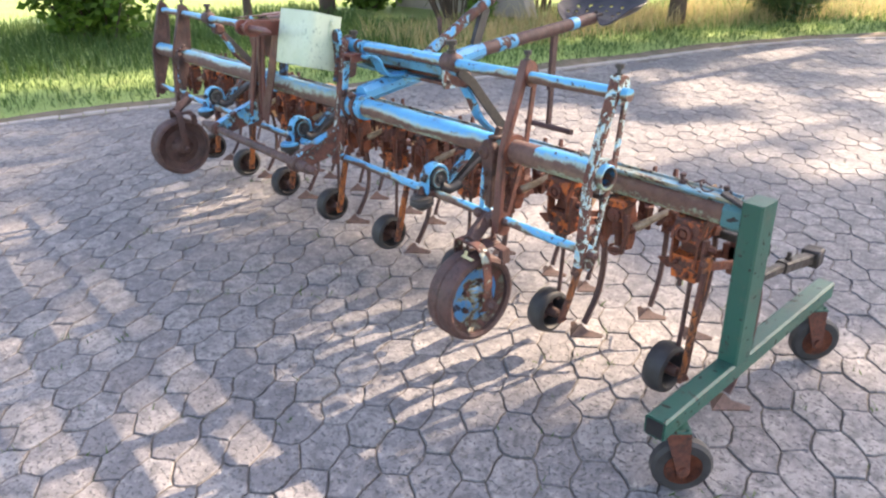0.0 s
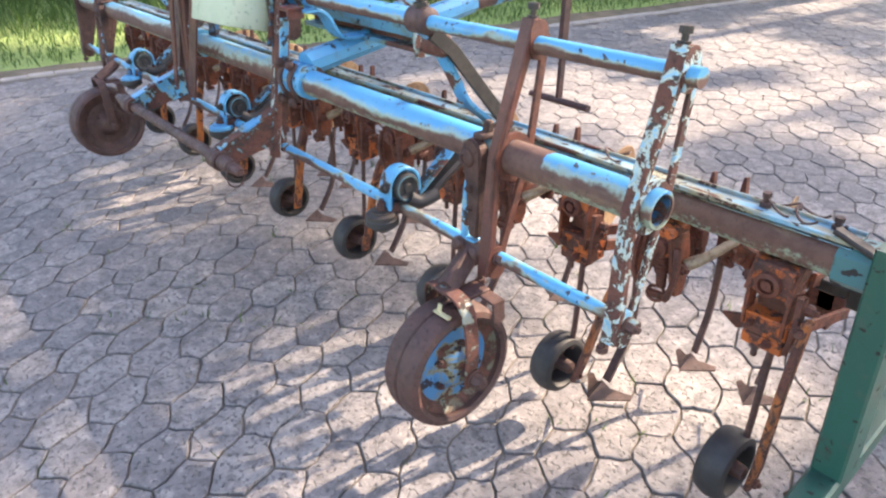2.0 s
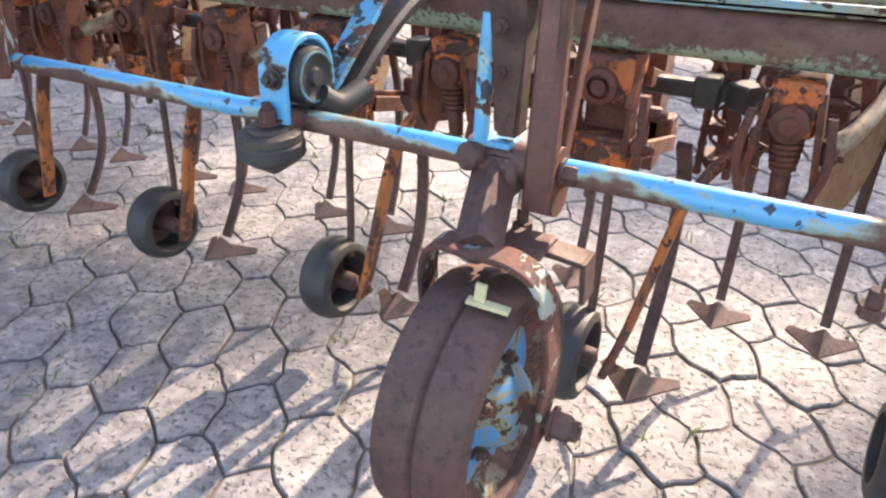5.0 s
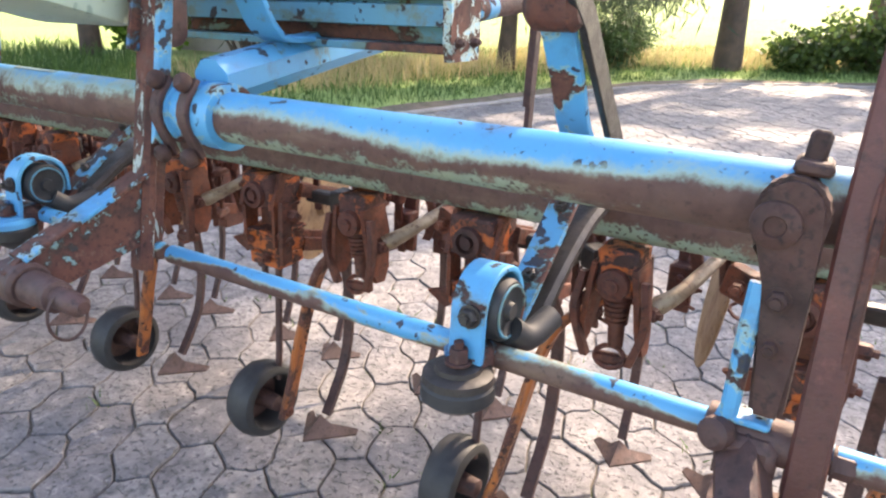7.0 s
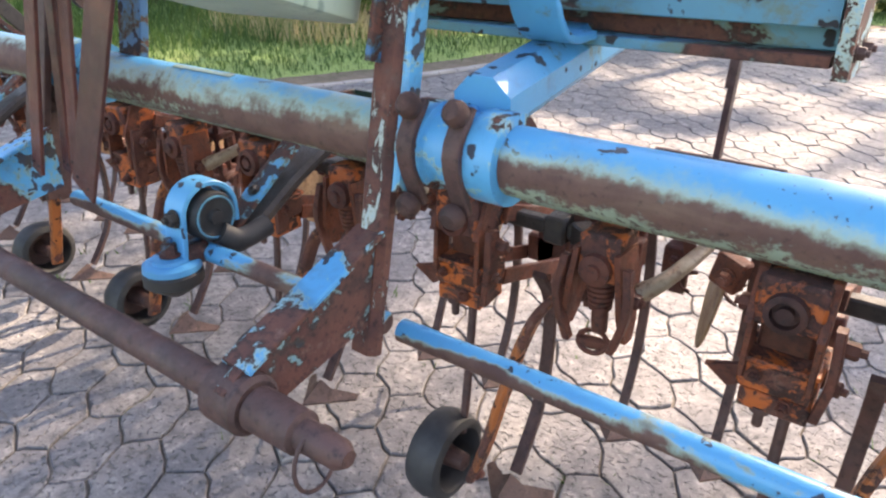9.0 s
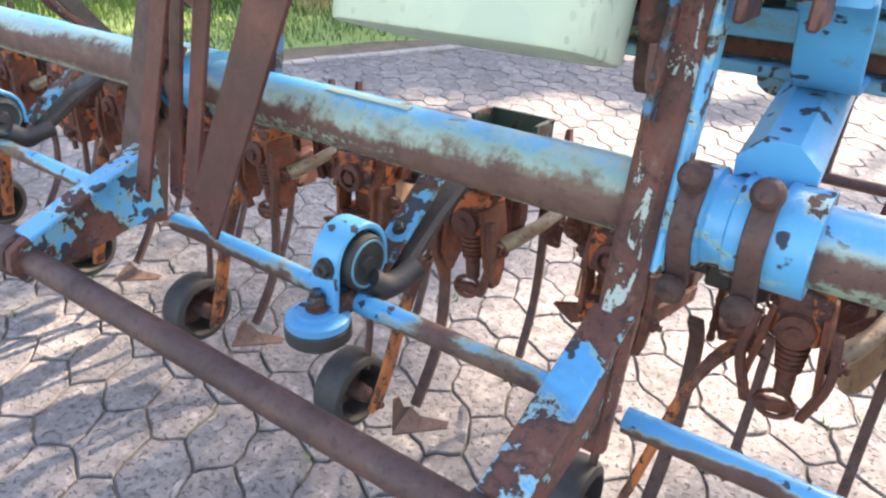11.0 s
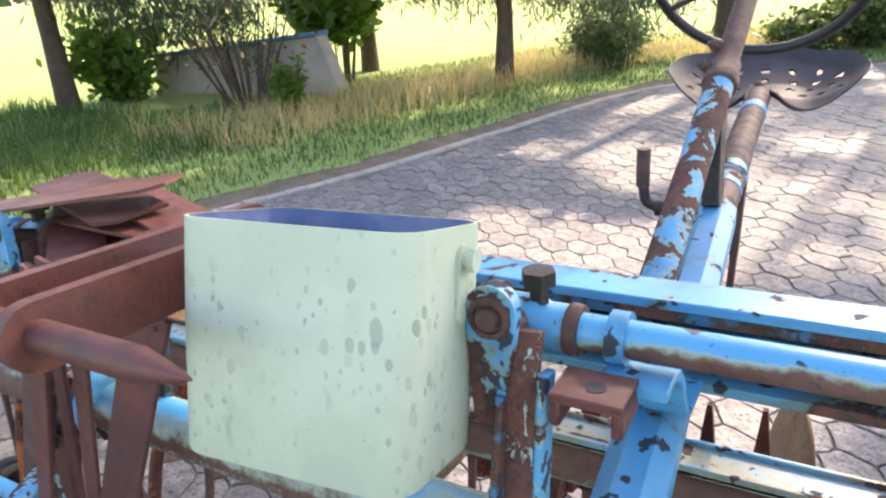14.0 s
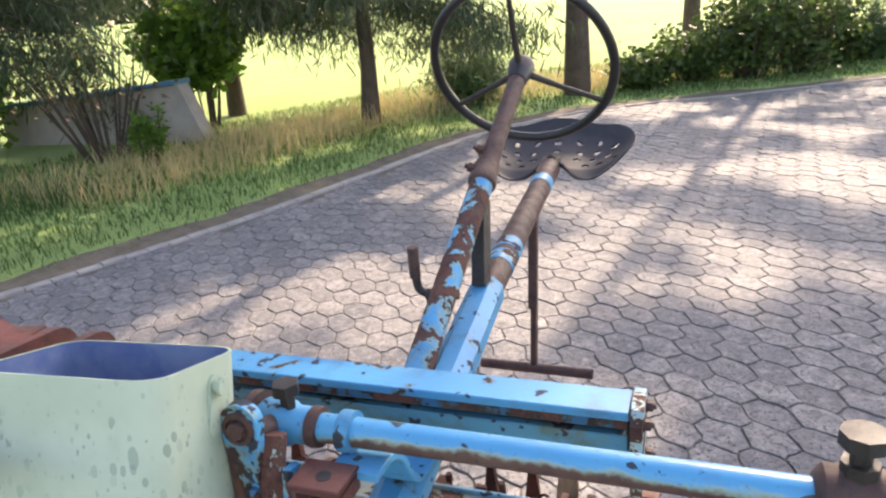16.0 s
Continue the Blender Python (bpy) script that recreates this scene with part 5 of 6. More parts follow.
bar(bm, [(0.200, 0.560, 0.402), (0.200, 0.740, 0.372)], 0.032, 0.032, (0, 0, 1), 0.004)
block(bm, (0.200, 0.756, 0.372), (0.052, 0.050, 0.052), (0, 0, 6), 0.005)
turned(bm, (0.200, 0.600, 0.405), (0, 0, 1), [(0, 0.009), (0.016, 0.009), (0.016, 0.006), (0.03, 0.006)], 8)
bar(bm, [(0.206, 0.330, 0.430), (0.200, 0.565, 0.402)], 0.024, 0.024, (0, 0, 1), 0.003)
part("stub_bar", bm, M_STEEL, stand, "black square stub bar")

# ---------------------------------------------------------------- hoe units under the tool beam
UNIT_X = [0.070 - 0.4252 * k for k in range(8)]


def hoe_unit(x, straight=False):
    """Clamp head, body, gauge wheel on a bent arm, tines with sweeps, adjusters, marker bars and a guard disc."""
    u = thing("hoe_unit", (x, BY, 0.0), "rusty orange hoe unit with a black gauge wheel", "hoe unit", "hoe units")
    fy = BY - 0.040
    # clamp head under the beam with its round boss
    bm = B()
    block(bm, (x, BY - 0.008, 0.551), (0.070, 0.074, 0.058), (0, 0, 0), 0.004)
    head = part("beam_clamp", bm, M_ORANGE, u)
    bm = B()
    turned(bm, (x - 0.002, fy - 0.004, 0.545), (0, -1, 0), [(0, 0.023), (0.010, 0.022), (0.012, 0.015), (0.004, 0.014), (0.004, 0.009), (0.012, 0.009), (0.012, 0.0)], 20)
    part("boss", bm, M_RUST_RED, head)
    for dx in (-0.036, 0.036):
        bm = B()
        bar(bm, [(x + dx, BY + 0.030, BZ - 0.02), (x + dx, BY - 0.02, 0.575), (x + dx, fy - 0.002, 0.520)], 0.010, 0.018, side=(1, 0, 0))
        part("clamp_strap", bm, M_RUST_ORANGE, head)
    # side plates leave a dark gap, then a box in two tiers with a stub below
    for dx in (-0.034, 0.036):
        bm = B()
        bar(bm, [(x + dx, fy + 0.010, 0.535), (x + dx, fy + 0.008, 0.455)], 0.007, 0.030, side=(1, 0, 0))
        part("side_plate", bm, M_RUST_ORANGE, u)
    bm = B()
    block(bm, (x, BY + 0.006, 0.500), (0.058, 0.040, 0.060), (0, 0, 0), 0.004)
    part("inner_block", bm, M_RUST_RED, u)
    bm = B()
    block(bm, (x + 0.002, BY - 0.008, 0.458), (0.080, 0.066, 0.036), (3, 0, 0), 0.003)
    block(bm, (x + 0.002, BY - 0.008, 0.479), (0.086, 0.072, 0.006), (3, 0, 0), 0.002)
    block(bm, (x + 0.004, BY - 0.010, 0.427), (0.074, 0.060, 0.026), (3, 0, 0), 0.003)
    body = part("unit_body", bm, M_ORANGE, u)
    bm = B()
    turned(bm, (x - 0.008, fy + 0.010, 0.418), (0, 0, -1), [(0, 0.012), (0.008, 0.012), (0.009, 0.006), (0.028, 0.006), (0.030, 0.004)], 10)
    part("stub", bm, M_RUST, body)
    bm = B()
    bar(bm, smooth_path([(x + 0.050, fy + 0.012, 0.535), (x + 0.054, fy + 0.004, 0.480), (x + 0.046, fy + 0.010, 0.425)], 4), 0.010, 0.024, side=(1, 0, 0))
    part("cheek", bm, M_RUST_RED, u)
    bm = B()
    plate(bm, [(-0.022, 0.006), (0.004, -0.022), (0.016, -0.016), (0.014, 0.016)], 0.006, (x - 0.052, fy + 0.004, 0.450), (1, 0, 0.1), (0, -0.3, 1))
    part("bent_share", bm, M_RUST_RED, u)
    bolts(u, M_RUST_RED, [((x + 0.054, fy + 0.018, 0.512), (1, 0, 0), 0.010, 0.014), ((x + 0.050, fy + 0.010, 0.468), (1, -0.2, 0), 0.009, 0.012), ((x - 0.040, fy + 0.016, 0.535), (-1, 0, 0), 0.010, 0.010), ((x + 0.016, fy - 0.004, 0.432), (0, -1, 0), 0.007, 0.008), ((x - 0.018, fy - 0.006, 0.462), (0, -1, 0), 0.006, 0.007)])
    # thin rod down to the wheel
    bm = B()
    rod(bm, [(x + 0.018, BY - 0.02, 0.43), (x + 0.017, 0.292, 0.25), (x + 0.016, 0.285, 0.19)], 0.0065, 10)
    part("guide_rod", bm, M_RUST, u)
    # gauge wheel and its arm
    wy, wr = 0.262, 0.155
    bm = B()
    turned(bm, (x - 0.002, wy, wr), (1, 0, 0), [(-0.030, 0.046), (-0.030, 0.058), (-0.026, 0.066), (-0.014, 0.071), (0.0, 0.073), (0.014, 0.071), (0.026, 0.066), (0.030, 0.058), (0.030, 0.053), (0.024, 0.050), (-0.020, 0.046)], 36, True)
    tyre = part("gauge_wheel", bm, M_RUBBER, u, "black rubber gauge wheel")
    bm = B()
    turned(bm, (x - 0.002, wy, wr), (1, 0, 0), [(-0.018, 0.048), (-0.016, 0.020), (-0.004, 0.018), (0.040, 0.014), (0.044, 0.0)], 20)
    part("wheel_hub", bm, M_RUST, tyre)
    bm = B()
    if straight:
        path = [(x + 0.052, wy, wr - 0.022), (x + 0.058, wy + 0.002, 0.19), (x + 0.064, wy + 0.008, 0.36), (x + 0.072, wy + 0.018, 0.505)]
    else:
        path = smooth_path([(x + 0.052, wy, wr - 0.022), (x + 0.074, wy + 0.004, 0.21), (x + 0.094, wy + 0.010, 0.30), (x + 0.115, wy + 0.024, 0.395), (x + 0.138, wy + 0.040, 0.450), (x + 0.174, wy + 0.090, 0.478)], 5)
    bar(bm, path, 0.013, 0.028, (0, 1, 0), 0.004)
    arm = part("wheel_arm", bm, M_ARM_ORANGE, u)
    bolts(arm, M_RUST_RED, [((x + 0.054, wy, wr - 0.006), (1, 0, 0), 0.011, 0.010), ((path[-1][0] - 0.004, path[-1][1] - 0.014, path[-1][2] - 0.016), (0.3, -0.9, 0.3), 0.009, 0.012)])
    # rear links and cross bar
    for dx in (-0.040, 0.040):
        for a, b in ((0.545, 0.475), (0.445, 0.385)):
            bm = B()
            bar(bm, [(x + dx, BY + 0.02, a), (x + dx, 0.56, b)], 0.008, 0.024)
            part("parallel_link", bm, M_RUST_ORANGE, u)
    bm = B()
    plate(bm, [(-0.02, -0.14), (0.03, -0.14), (0.035, 0.05), (-0.02, 0.05)], 0.030, (x + 0.0, 0.57, 0.475), (0, 1, 0), (0, 0, 1))
    block(bm, (x, 0.57, 0.40), (0.075, 0.04, 0.05), (0, 0, 0), 0.004)
    bar(bm, [(x + 0.0, 0.55, 0.36), (x + 0.0, 0.74, 0.34)], 0.026, 0.026)
    part("rear_frame", bm, M_RUST_RED, u)
    bm = B()
    bar(bm, [(x + 0.03, 0.38, 0.528), (x + 0.150, 0.38, 0.528)], 0.022, 0.022, (0, 0, 1), 0.003)
    block(bm, (x + 0.108, 0.38, 0.528), (0.034, 0.040, 0.040), (0, 0, 0), 0.004)
    bar(bm, [(x + 0.140, 0.38, 0.528), (x + 0.166, 0.36, 0.528)], 0.030, 0.034, (0, 0, 1), 0.003)
    part("cross_bar", bm, M_STEEL, u, "black square cross bar with a clamp")
    # middle spring tine with its sweep
    bm = B()
    tx = x + (0.06 if straight else 0.0)
    bar(bm, smooth_path([(tx + 0.094, BY + 0.03, 0.46), (tx + 0.094, BY + 0.070, 0.40), (tx + 0.092, BY + 0.080, 0.30), (tx + 0.090, BY + 0.066, 0.21), (tx + 0.088, BY + 0.035, 0.15), (tx + 0.088, BY + 0.008, 0.112)], 5), 0.020, 0.009, side=(1, 0, 0))
    tine = part("spring_tine", bm, M_RUST, u)
    bm = B()
    sweep_blade(bm, (tx + 0.088, BY - 0.005, 0.104), 0.125, 0.085)
    part("sweep", bm, M_SWEEP, tine, "brown duckfoot sweep")
    # rear tines
    for xo, yo in ((-0.10, 0.60),) if straight else ((0.16, 0.60), (-0.10, 0.60)):
        bm = B()
        bar(bm, smooth_path([(x + xo, yo + 0.012, 0.46), (x + xo, yo + 0.030, 0.36), (x + xo, yo + 0.020, 0.22), (x + xo, yo - 0.02, 0.11)], 5), 0.016, 0.009, side=(1, 0, 0))
        tine = part("side_tine", bm, M_RUST, u)
        bm = B()
        sweep_blade(bm, (x + xo, yo - 0.03, 0.098), 0.11, 0.075)
        part("side_sweep", bm, M_SWEEP, tine)
    # second clamp half way to the next wheel, with a screw body and a worn handle
    qx, qy = x - 0.2126, BY - 0.020
    bm = B()
    block(bm, (qx, qy, 0.548), (0.052, 0.060, 0.060), (0, 0, 0), 0.004)
    clamp = part("row_clamp", bm, M_ORANGE, u)
    bm = B()
    turned(bm, (qx, qy - 0.029, 0.535), (0, -1, 0), [(0, 0.021), (0.010, 0.020), (0.012, 0.010), (0.018, 0.010), (0.018, 0.0)], 18)
    part("boss", bm, M_RUST_RED, clamp)
    bm = B()
    prof = [(0, 0.020)]
    for k in range(6):
        rk = 0.019 - 0.0008 * k
        prof += [(0.008 + 0.009 * k, rk), (0.013 + 0.009 * k, rk), (0.014 + 0.009 * k, rk - 0.005)]
    prof += [(0.070, 0.011), (0.100, 0.010)]
    turned(bm, (qx, qy - 0.012, 0.522), (0.05, 0.02, -1), [(a * 0.8, r) for a, r in prof], 14)
    part("screw_body", bm, M_RUST_RED, u)
    for sx in (-1, 1):
        bm = B()
        plate(bm, [(-0.030, 0.05), (0.026, 0.05), (0.030, 0.006), (0.018, -0.052), (0.004, -0.072), (-0.016, -0.070), (-0.028, -0.034)], 0.007, (qx + sx * 0.032, qy - 0.006, 0.510), (0, 1, 0), (-0.12 * sx, 0, 1))
        part("cheek", bm, M_RUST_ORANGE, u)
        bm = B()
        bar(bm, smooth_path([(qx + sx * 0.040, qy - 0.030, 0.545), (qx + sx * 0.046, qy - 0.036, 0.490), (qx + sx * 0.030, qy - 0.030, 0.430)], 4), 0.010, 0.014, side=(1, 0, 0))
        part("side_lever", bm, M_RUST_RED, u)
        bolts(u, M_RUST_RED, [((qx + sx * 0.040, qy - 0.014, 0.500), (sx, -0.2, 0), 0.010, 0.012)])
    bm = B()
    rod(bm, [(qx + 0.020 * math.cos(t), qy - 0.018 + 0.008 * math.sin(t), 0.428 + 0.012 * math.sin(t)) for t in (2 * math.pi * i / 14 for i in range(15))], 0.0035, 6)
    block(bm, (qx + 0.002, qy - 0.014, 0.424), (0.044, 0.014, 0.014), (0, 0, 10), 0.002)
    part("stirrup", bm, M_RUST_RED, u)
    bm = B()
    rod(bm, smooth_path([(qx + 0.042, qy, 0.500), (qx + 0.070, qy + 0.04, 0.520), (qx + 0.105, qy + 0.16, 0.560)], 4), [0.012, 0.013, 0.012, 0.011, 0.010, 0.010, 0.009, 0.009, 0.008], 10)
    part("adjuster_handle", bm, M_BARE, u, "worn bright steel handle")
    # thread stack farther back
    cx, cy, z0, z1 = x - 0.300, BY + 0.110, 0.560, 0.420
    for k in range(4):
        bm = B()
        block(bm, (cx, cy, z0 - (z0 - z1) * k / 3), (0.056 - 0.006 * k, 0.052, 0.014), (6 * (k % 2) - 3, 4 - 3 * k, 8 * k), 0.003)
        part("stack_plate", bm, M_RUST_RED, u)
    for dx, dy in ((-0.018, -0.018), (0.018, -0.020), (0.0, 0.016)):
        bm = B()
        prof = []
        for k in range(10):
            zz = 0.020 * k
            prof += [(zz, 0.0050), (zz + 0.008, 0.0064), (zz + 0.012, 0.0050)]
        turned(bm, (cx + dx, cy + dy, BZ - 0.02), (dx * 0.4, 0, -1), prof, 8)
        part("threaded_rod", bm, M_RUST_RED, u)
    # small fittings crowded along the beam's underside
    rg = random.Random(17)
    for k in range(12):
        fx, fyy, fz = x - 0.31 + 0.072 * k % 0.36 + rg.uniform(-0.015, 0.015), BY + rg.uniform(0.02, 0.14), rg.uniform(0.46, 0.56)
        bm = B()
        kind = k % 3
        if kind == 0:
            block(bm, (fx, fyy, fz), (rg.uniform(0.02, 0.04), rg.uniform(0.02, 0.04), rg.uniform(0.025, 0.05)), (rg.uniform(-20, 20), rg.uniform(-15, 15), rg.uniform(-30, 30)), 0.003)
            bolt(bm, (fx, fyy - 0.02, fz), (0, -1, 0.1), 0.009, 0.010)
        elif kind == 1:
            bar(bm, [(fx, fyy, BZ - 0.02), (fx + rg.uniform(-0.02, 0.02), fyy + 0.01, fz - 0.02), (fx + rg.uniform(-0.03, 0.03), fyy + 0.03, fz - 0.06)], 0.016, 0.007, side=(1, 0, 0))
        else:
            rod(bm, [(fx + 0.011 * math.cos(t * 0.9), fyy + 0.011 * math.sin(t * 0.9), BZ - 0.04 - 0.0045 * t) for t in range(28)], 0.0028, 5)
        part(("bracket", "hanger", "coil_spring")[kind], bm, (M_RUST_ORANGE, M_RUST_RED, M_RUST_RED)[kind], u)
    # guard disc
    bm = B()
    turned(bm, (x - 0.145, 0.600, 0.430), (1, 0.25, -0.16), [(-0.004, 0.0), (-0.004, 0.030), (-0.006, 0.080), (-0.001, 0.128), (0.0015, 0.130), (0.003, 0.128), (-0.002, 0.080), (0.001, 0.030), (0.004, 0.028), (0.014, 0.022), (0.014, 0.0)], 40)
    part("guard_disc", bm, M_DISC, u, "thin tan rusty disc")
    bm = B()
    bar(bm, [(x - 0.135, 0.600, 0.430), (x - 0.130, 0.520, 0.520), (x - 0.115, BY + 0.03, BZ - 0.01)], 0.012, 0.022, (0, 1, 0))
    part("disc_arm", bm, M_RUST_RED, u)
    # pointed marker bars above the beam
    for dx, h in ((-0.240, 0.618), (-0.172, 0.626)):
        bm = B()
        plate(bm, [(-0.012, 0.0), (0.012, 0.0), (0.013, 0.10), (0.002, 0.19), (-0.004, 0.19), (-0.013, 0.10)], 0.012, (x + dx, 0.470, h - 0.19), (1, 0, 0), (0, 0.1, 1))
        block(bm, (x + dx, 0.460, h - 0.135), (0.036, 0.030, 0.045), (0, 0, 0), 0.003)
        bolt(bm, (x + dx, 0.444, h - 0.13), (0, -1, 0), 0.007, 0.007)
        part("marker_bar", bm, M_RUST_RED, u)
    return u


def sweep_blade(bm, c, width, length):
    """A duckfoot share: two wings from a point in front, humped along the middle."""
    cx, cy, cz = c
    w, l = width / 2, length
    pts = [(0, -l * 0.62, -0.012), (w, l * 0.30, -0.018), (w * 0.92, l * 0.45, -0.016), (w * 0.30, l * 0.05, 0.0), (0, -l * 0.02, 0.016), (-w * 0.30, l * 0.05, 0.0), (-w * 0.92, l * 0.45, -0.016), (-w, l * 0.30, -0.018)]
    top = [bm.verts.new((cx + a, cy + b, cz + h)) for a, b, h in pts]
    bot = [bm.verts.new((cx + a, cy + b, cz + h - 0.004)) for a, b, h in pts]
    n = len(pts)
    for face in ((0, 1, 2, 3), (0, 3, 4), (0, 4, 5), (0, 5, 6, 7)):
        bm.faces.new([top[i] for i in face])
        bm.faces.new([bot[i] for i in face][::-1])
    for i in range(n):
        j = (i + 1) % n
        bm.faces.new((top[j], top[i], bot[i], bot[j]))
    return bm


M_DISC = rusty("tan_worn_disc", (0.33, 0.21, 0.115), (0.24, 0.135, 0.07), (0.11, 0.055, 0.03), 0.7, 0.0, 9.0)
hoe_unit(UNIT_X[0], True)
second_unit = hoe_unit(UNIT_X[1])
for ux in UNIT_X[2:]:
    copy_thing(second_unit, pose(ux, BY, 0.0))

# ---------------------------------------------------------------- plants


def mesh_stuff(name, verts, faces, material, label, category, kind="stuff", parent=None):
    me = bpy.data.meshes.new(name)
    me.from_pydata(verts, [], faces)
    me.materials.append(material)
    ob = new(name, me)
    if parent is not None:
        ob.parent = parent
        ob.location = -ORIGIN[parent.name]
        if label:
            ob["label"] = label
        return ob
    return tagged(ob, label, category, "", kind)


def blades(count, seed, pick, hmin, hmax, width, lean):
    """Grass blades as bent slips; pick(rng) gives a place or None."""
    rng = random.Random(seed)
    verts, faces = [], []
    while count > 0:
        p = pick(rng)
        if p is None:
            continue
        count -= 1
        x, y = p
        z = ground_height(x, y)
        h, a, w = rng.uniform(hmin, hmax), rng.uniform(0, 6.283), width * rng.uniform(0.6, 1.3)
        lx, ly = math.cos(a) * h * lean * rng.random(), math.sin(a) * h * lean * rng.random()
        b = rng.uniform(0, 6.283)
        wx, wy = math.cos(b) * w, math.sin(b) * w
        i = len(verts)
        verts += [(x - wx, y - wy, z - 0.01), (x + wx, y + wy, z - 0.01), (x + lx * 0.4 - wx * 0.7, y + ly * 0.4 - wy * 0.7, z + h * 0.6), (x + lx * 0.4 + wx * 0.7, y + ly * 0.4 + wy * 0.7, z + h * 0.6), (x + lx, y + ly, z + h)]
        faces += [(i, i + 1, i + 3, i + 2), (i + 2, i + 3, i + 4)]
    return verts, faces


def on_verge(lo, hi, x0=-10.5, x1=6.0, y0=-3.0, y1=17.0, clump=0.0):
    def pick(rng):
        x, y = rng.uniform(x0, x1), rng.uniform(y0, y1)
        d = off_road(x, y)
        if not lo < d < hi or rng.random() > min(1.0, (d - lo) / 0.3 + 0.15):
            return None
        if clump and noise.noise((x * 1.7, y * 1.7, 3.0)) < clump:
            return None
        return x, y
    return pick


mesh_stuff("verge_grass", *blades(52000, 5, on_verge(0.22, 3.4), 0.02, 0.075, 0.005, 0.9), M_GRASS, "short green grass on the road verge", "grass")
mesh_stuff("tall_grass", *blades(7500, 6, on_verge(1.0, 2.4, -6.6, 1.0, 3.4, 12.0), 0.08, 0.32, 0.004, 0.9), M_HAY, "tall dry straw-coloured grass behind the verge", "grass")
mesh_stuff("rough_grass", *blades(12000, 7, on_verge(1.3, 5.0, -10.5, -4.6, -3.0, 4.2), 0.06, 0.22, 0.006, 0.8), M_GRASS, "rough green grass under the trees", "grass")


def foliage(centres, per, spread, size, seed, droop=0.0, slim=0.35):
    """Leaves as folded slips scattered round centres."""
    rng = random.Random(seed)
    verts, faces = [], []
    for c, s in centres:
        for _ in range(per):
            p = Vector(c) + Vector((rng.gauss(0, s), rng.gauss(0, s), rng.gauss(0, s * 0.6)))
            d = Vector((rng.gauss(0, 1), rng.gauss(0, 1), rng.gauss(-droop, 0.6))).normalized()
            n = d.cross(Vector((rng.gauss(0, 1), rng.gauss(0, 1), rng.gauss(0, 1)))).normalized()
            l = size * rng.uniform(0.6, 1.3)
            i = len(verts)
            verts += [tuple(p), tuple(p + d * l * 0.5 + n * l * slim), tuple(p + d * l), tuple(p + d * l * 0.5 - n * l * slim)]
            faces.append((i, i + 1, i + 2, i + 3))
    return verts, faces


def tree(name, x, y, height, r, crown_from, reach, label, seed, conifer=True, per=70, density=1.0, lean=0.0, needles=None):
    """A tapered trunk with limbs and a ragged crown of small leaves on the limbs."""
    rng = random.Random(seed)
    z0 = ground_height(x, y) - 0.05
    t = thing(name, (x, y, z0), label, "tree")
    bm = B()
    pts, rad = [], []
    for i in range(12):
        f = i / 11
        pts.append((x + lean * f * height + 0.06 * noise.noise((f * 4, seed, 0)), y + 0.06 * noise.noise((f * 4, seed, 9)), z0 + height * f))
        rad.append(r * (1.25 if i == 0 else 1.0) * (1 - f * 0.85))
    rod(bm, pts, rad, 14)
    centres = []
    limbs = B()
    n = int(26 * density * (height - crown_from) / 4)
    for i in range(n):
        f = crown_from / height + (1 - crown_from / height) * (i + rng.random()) / n
        base = Vector(pts[0]).lerp(Vector(pts[-1]), f)
        a = rng.uniform(0, 6.283)
        taper = (1 - (f - crown_from / height) / (1.02 - crown_from / height)) if conifer else math.sin(math.pi * min(0.98, 0.15 + 0.85 * (f - crown_from / height) / (1 - crown_from / height)))
        l = reach * (0.25 + 0.75 * taper) * rng.uniform(0.7, 1.15)
        tip = base + Vector((math.cos(a) * l, math.sin(a) * l, l * (-0.28 if conifer else 0.35) * rng.uniform(0.5, 1.3)))
        mid = base.lerp(tip, 0.5) + Vector((0, 0, 0.10 * l))
        rod(limbs, [base, mid, tip], [r * 0.22, r * 0.12, 0.006], 5)
        for k in range(5):
            q = 0.25 + 0.75 * (k + rng.random()) / 5
            p = base.lerp(mid, q * 2) if q < 0.5 else mid.lerp(tip, q * 2 - 1)
            centres.append((p + Vector((rng.gauss(0, 0.07 * l), rng.gauss(0, 0.07 * l), -0.05 * l)), (0.10 if conifer else 0.06) * reach * rng.uniform(0.6, 1.2)))
    # low boughs hanging round a conifer's foot
    rng = random.Random(seed + 7)
    for i in range(5 if conifer else 0):
        base = Vector(pts[0]).lerp(Vector(pts[-1]), (crown_from + 0.25 + 1.0 * i / 5) / height)
        a, l = i * 2.4 + rng.uniform(-0.4, 0.4), reach * rng.uniform(0.75, 1.1)
        tip = base + Vector((math.cos(a) * l, math.sin(a) * l, -l * rng.uniform(0.10, 0.28)))
        mid = base.lerp(tip, 0.5) + Vector((0, 0, 0.12 * l))
        rod(limbs, [base, mid, tip], [r * 0.22, r * 0.12, 0.006], 5)
        for k in range(7):
            q = 0.2 + 0.8 * (k + rng.random()) / 7
            p = base.lerp(mid, q * 2) if q < 0.5 else mid.lerp(tip, q * 2 - 1)
            centres.append((p + Vector((rng.gauss(0, 0.08 * l), rng.gauss(0, 0.08 * l), -0.05 * l)), 0.10 * reach * rng.uniform(0.7, 1.2)))
    part("trunk", bm, M_BARK, t)
    part("bough_frame", limbs, M_TWIG, t)
    v, f = foliage(centres, per, 1.0, 0.17 if conifer else 0.15, seed + 100, 1.7 if conifer else 0.2, 0.045 if conifer else 0.15 if needles else 0.32)
    mesh_stuff("crown", v, f, needles or (M_NEEDLE if conifer else M_LEAF), "", "", parent=t)
    return t


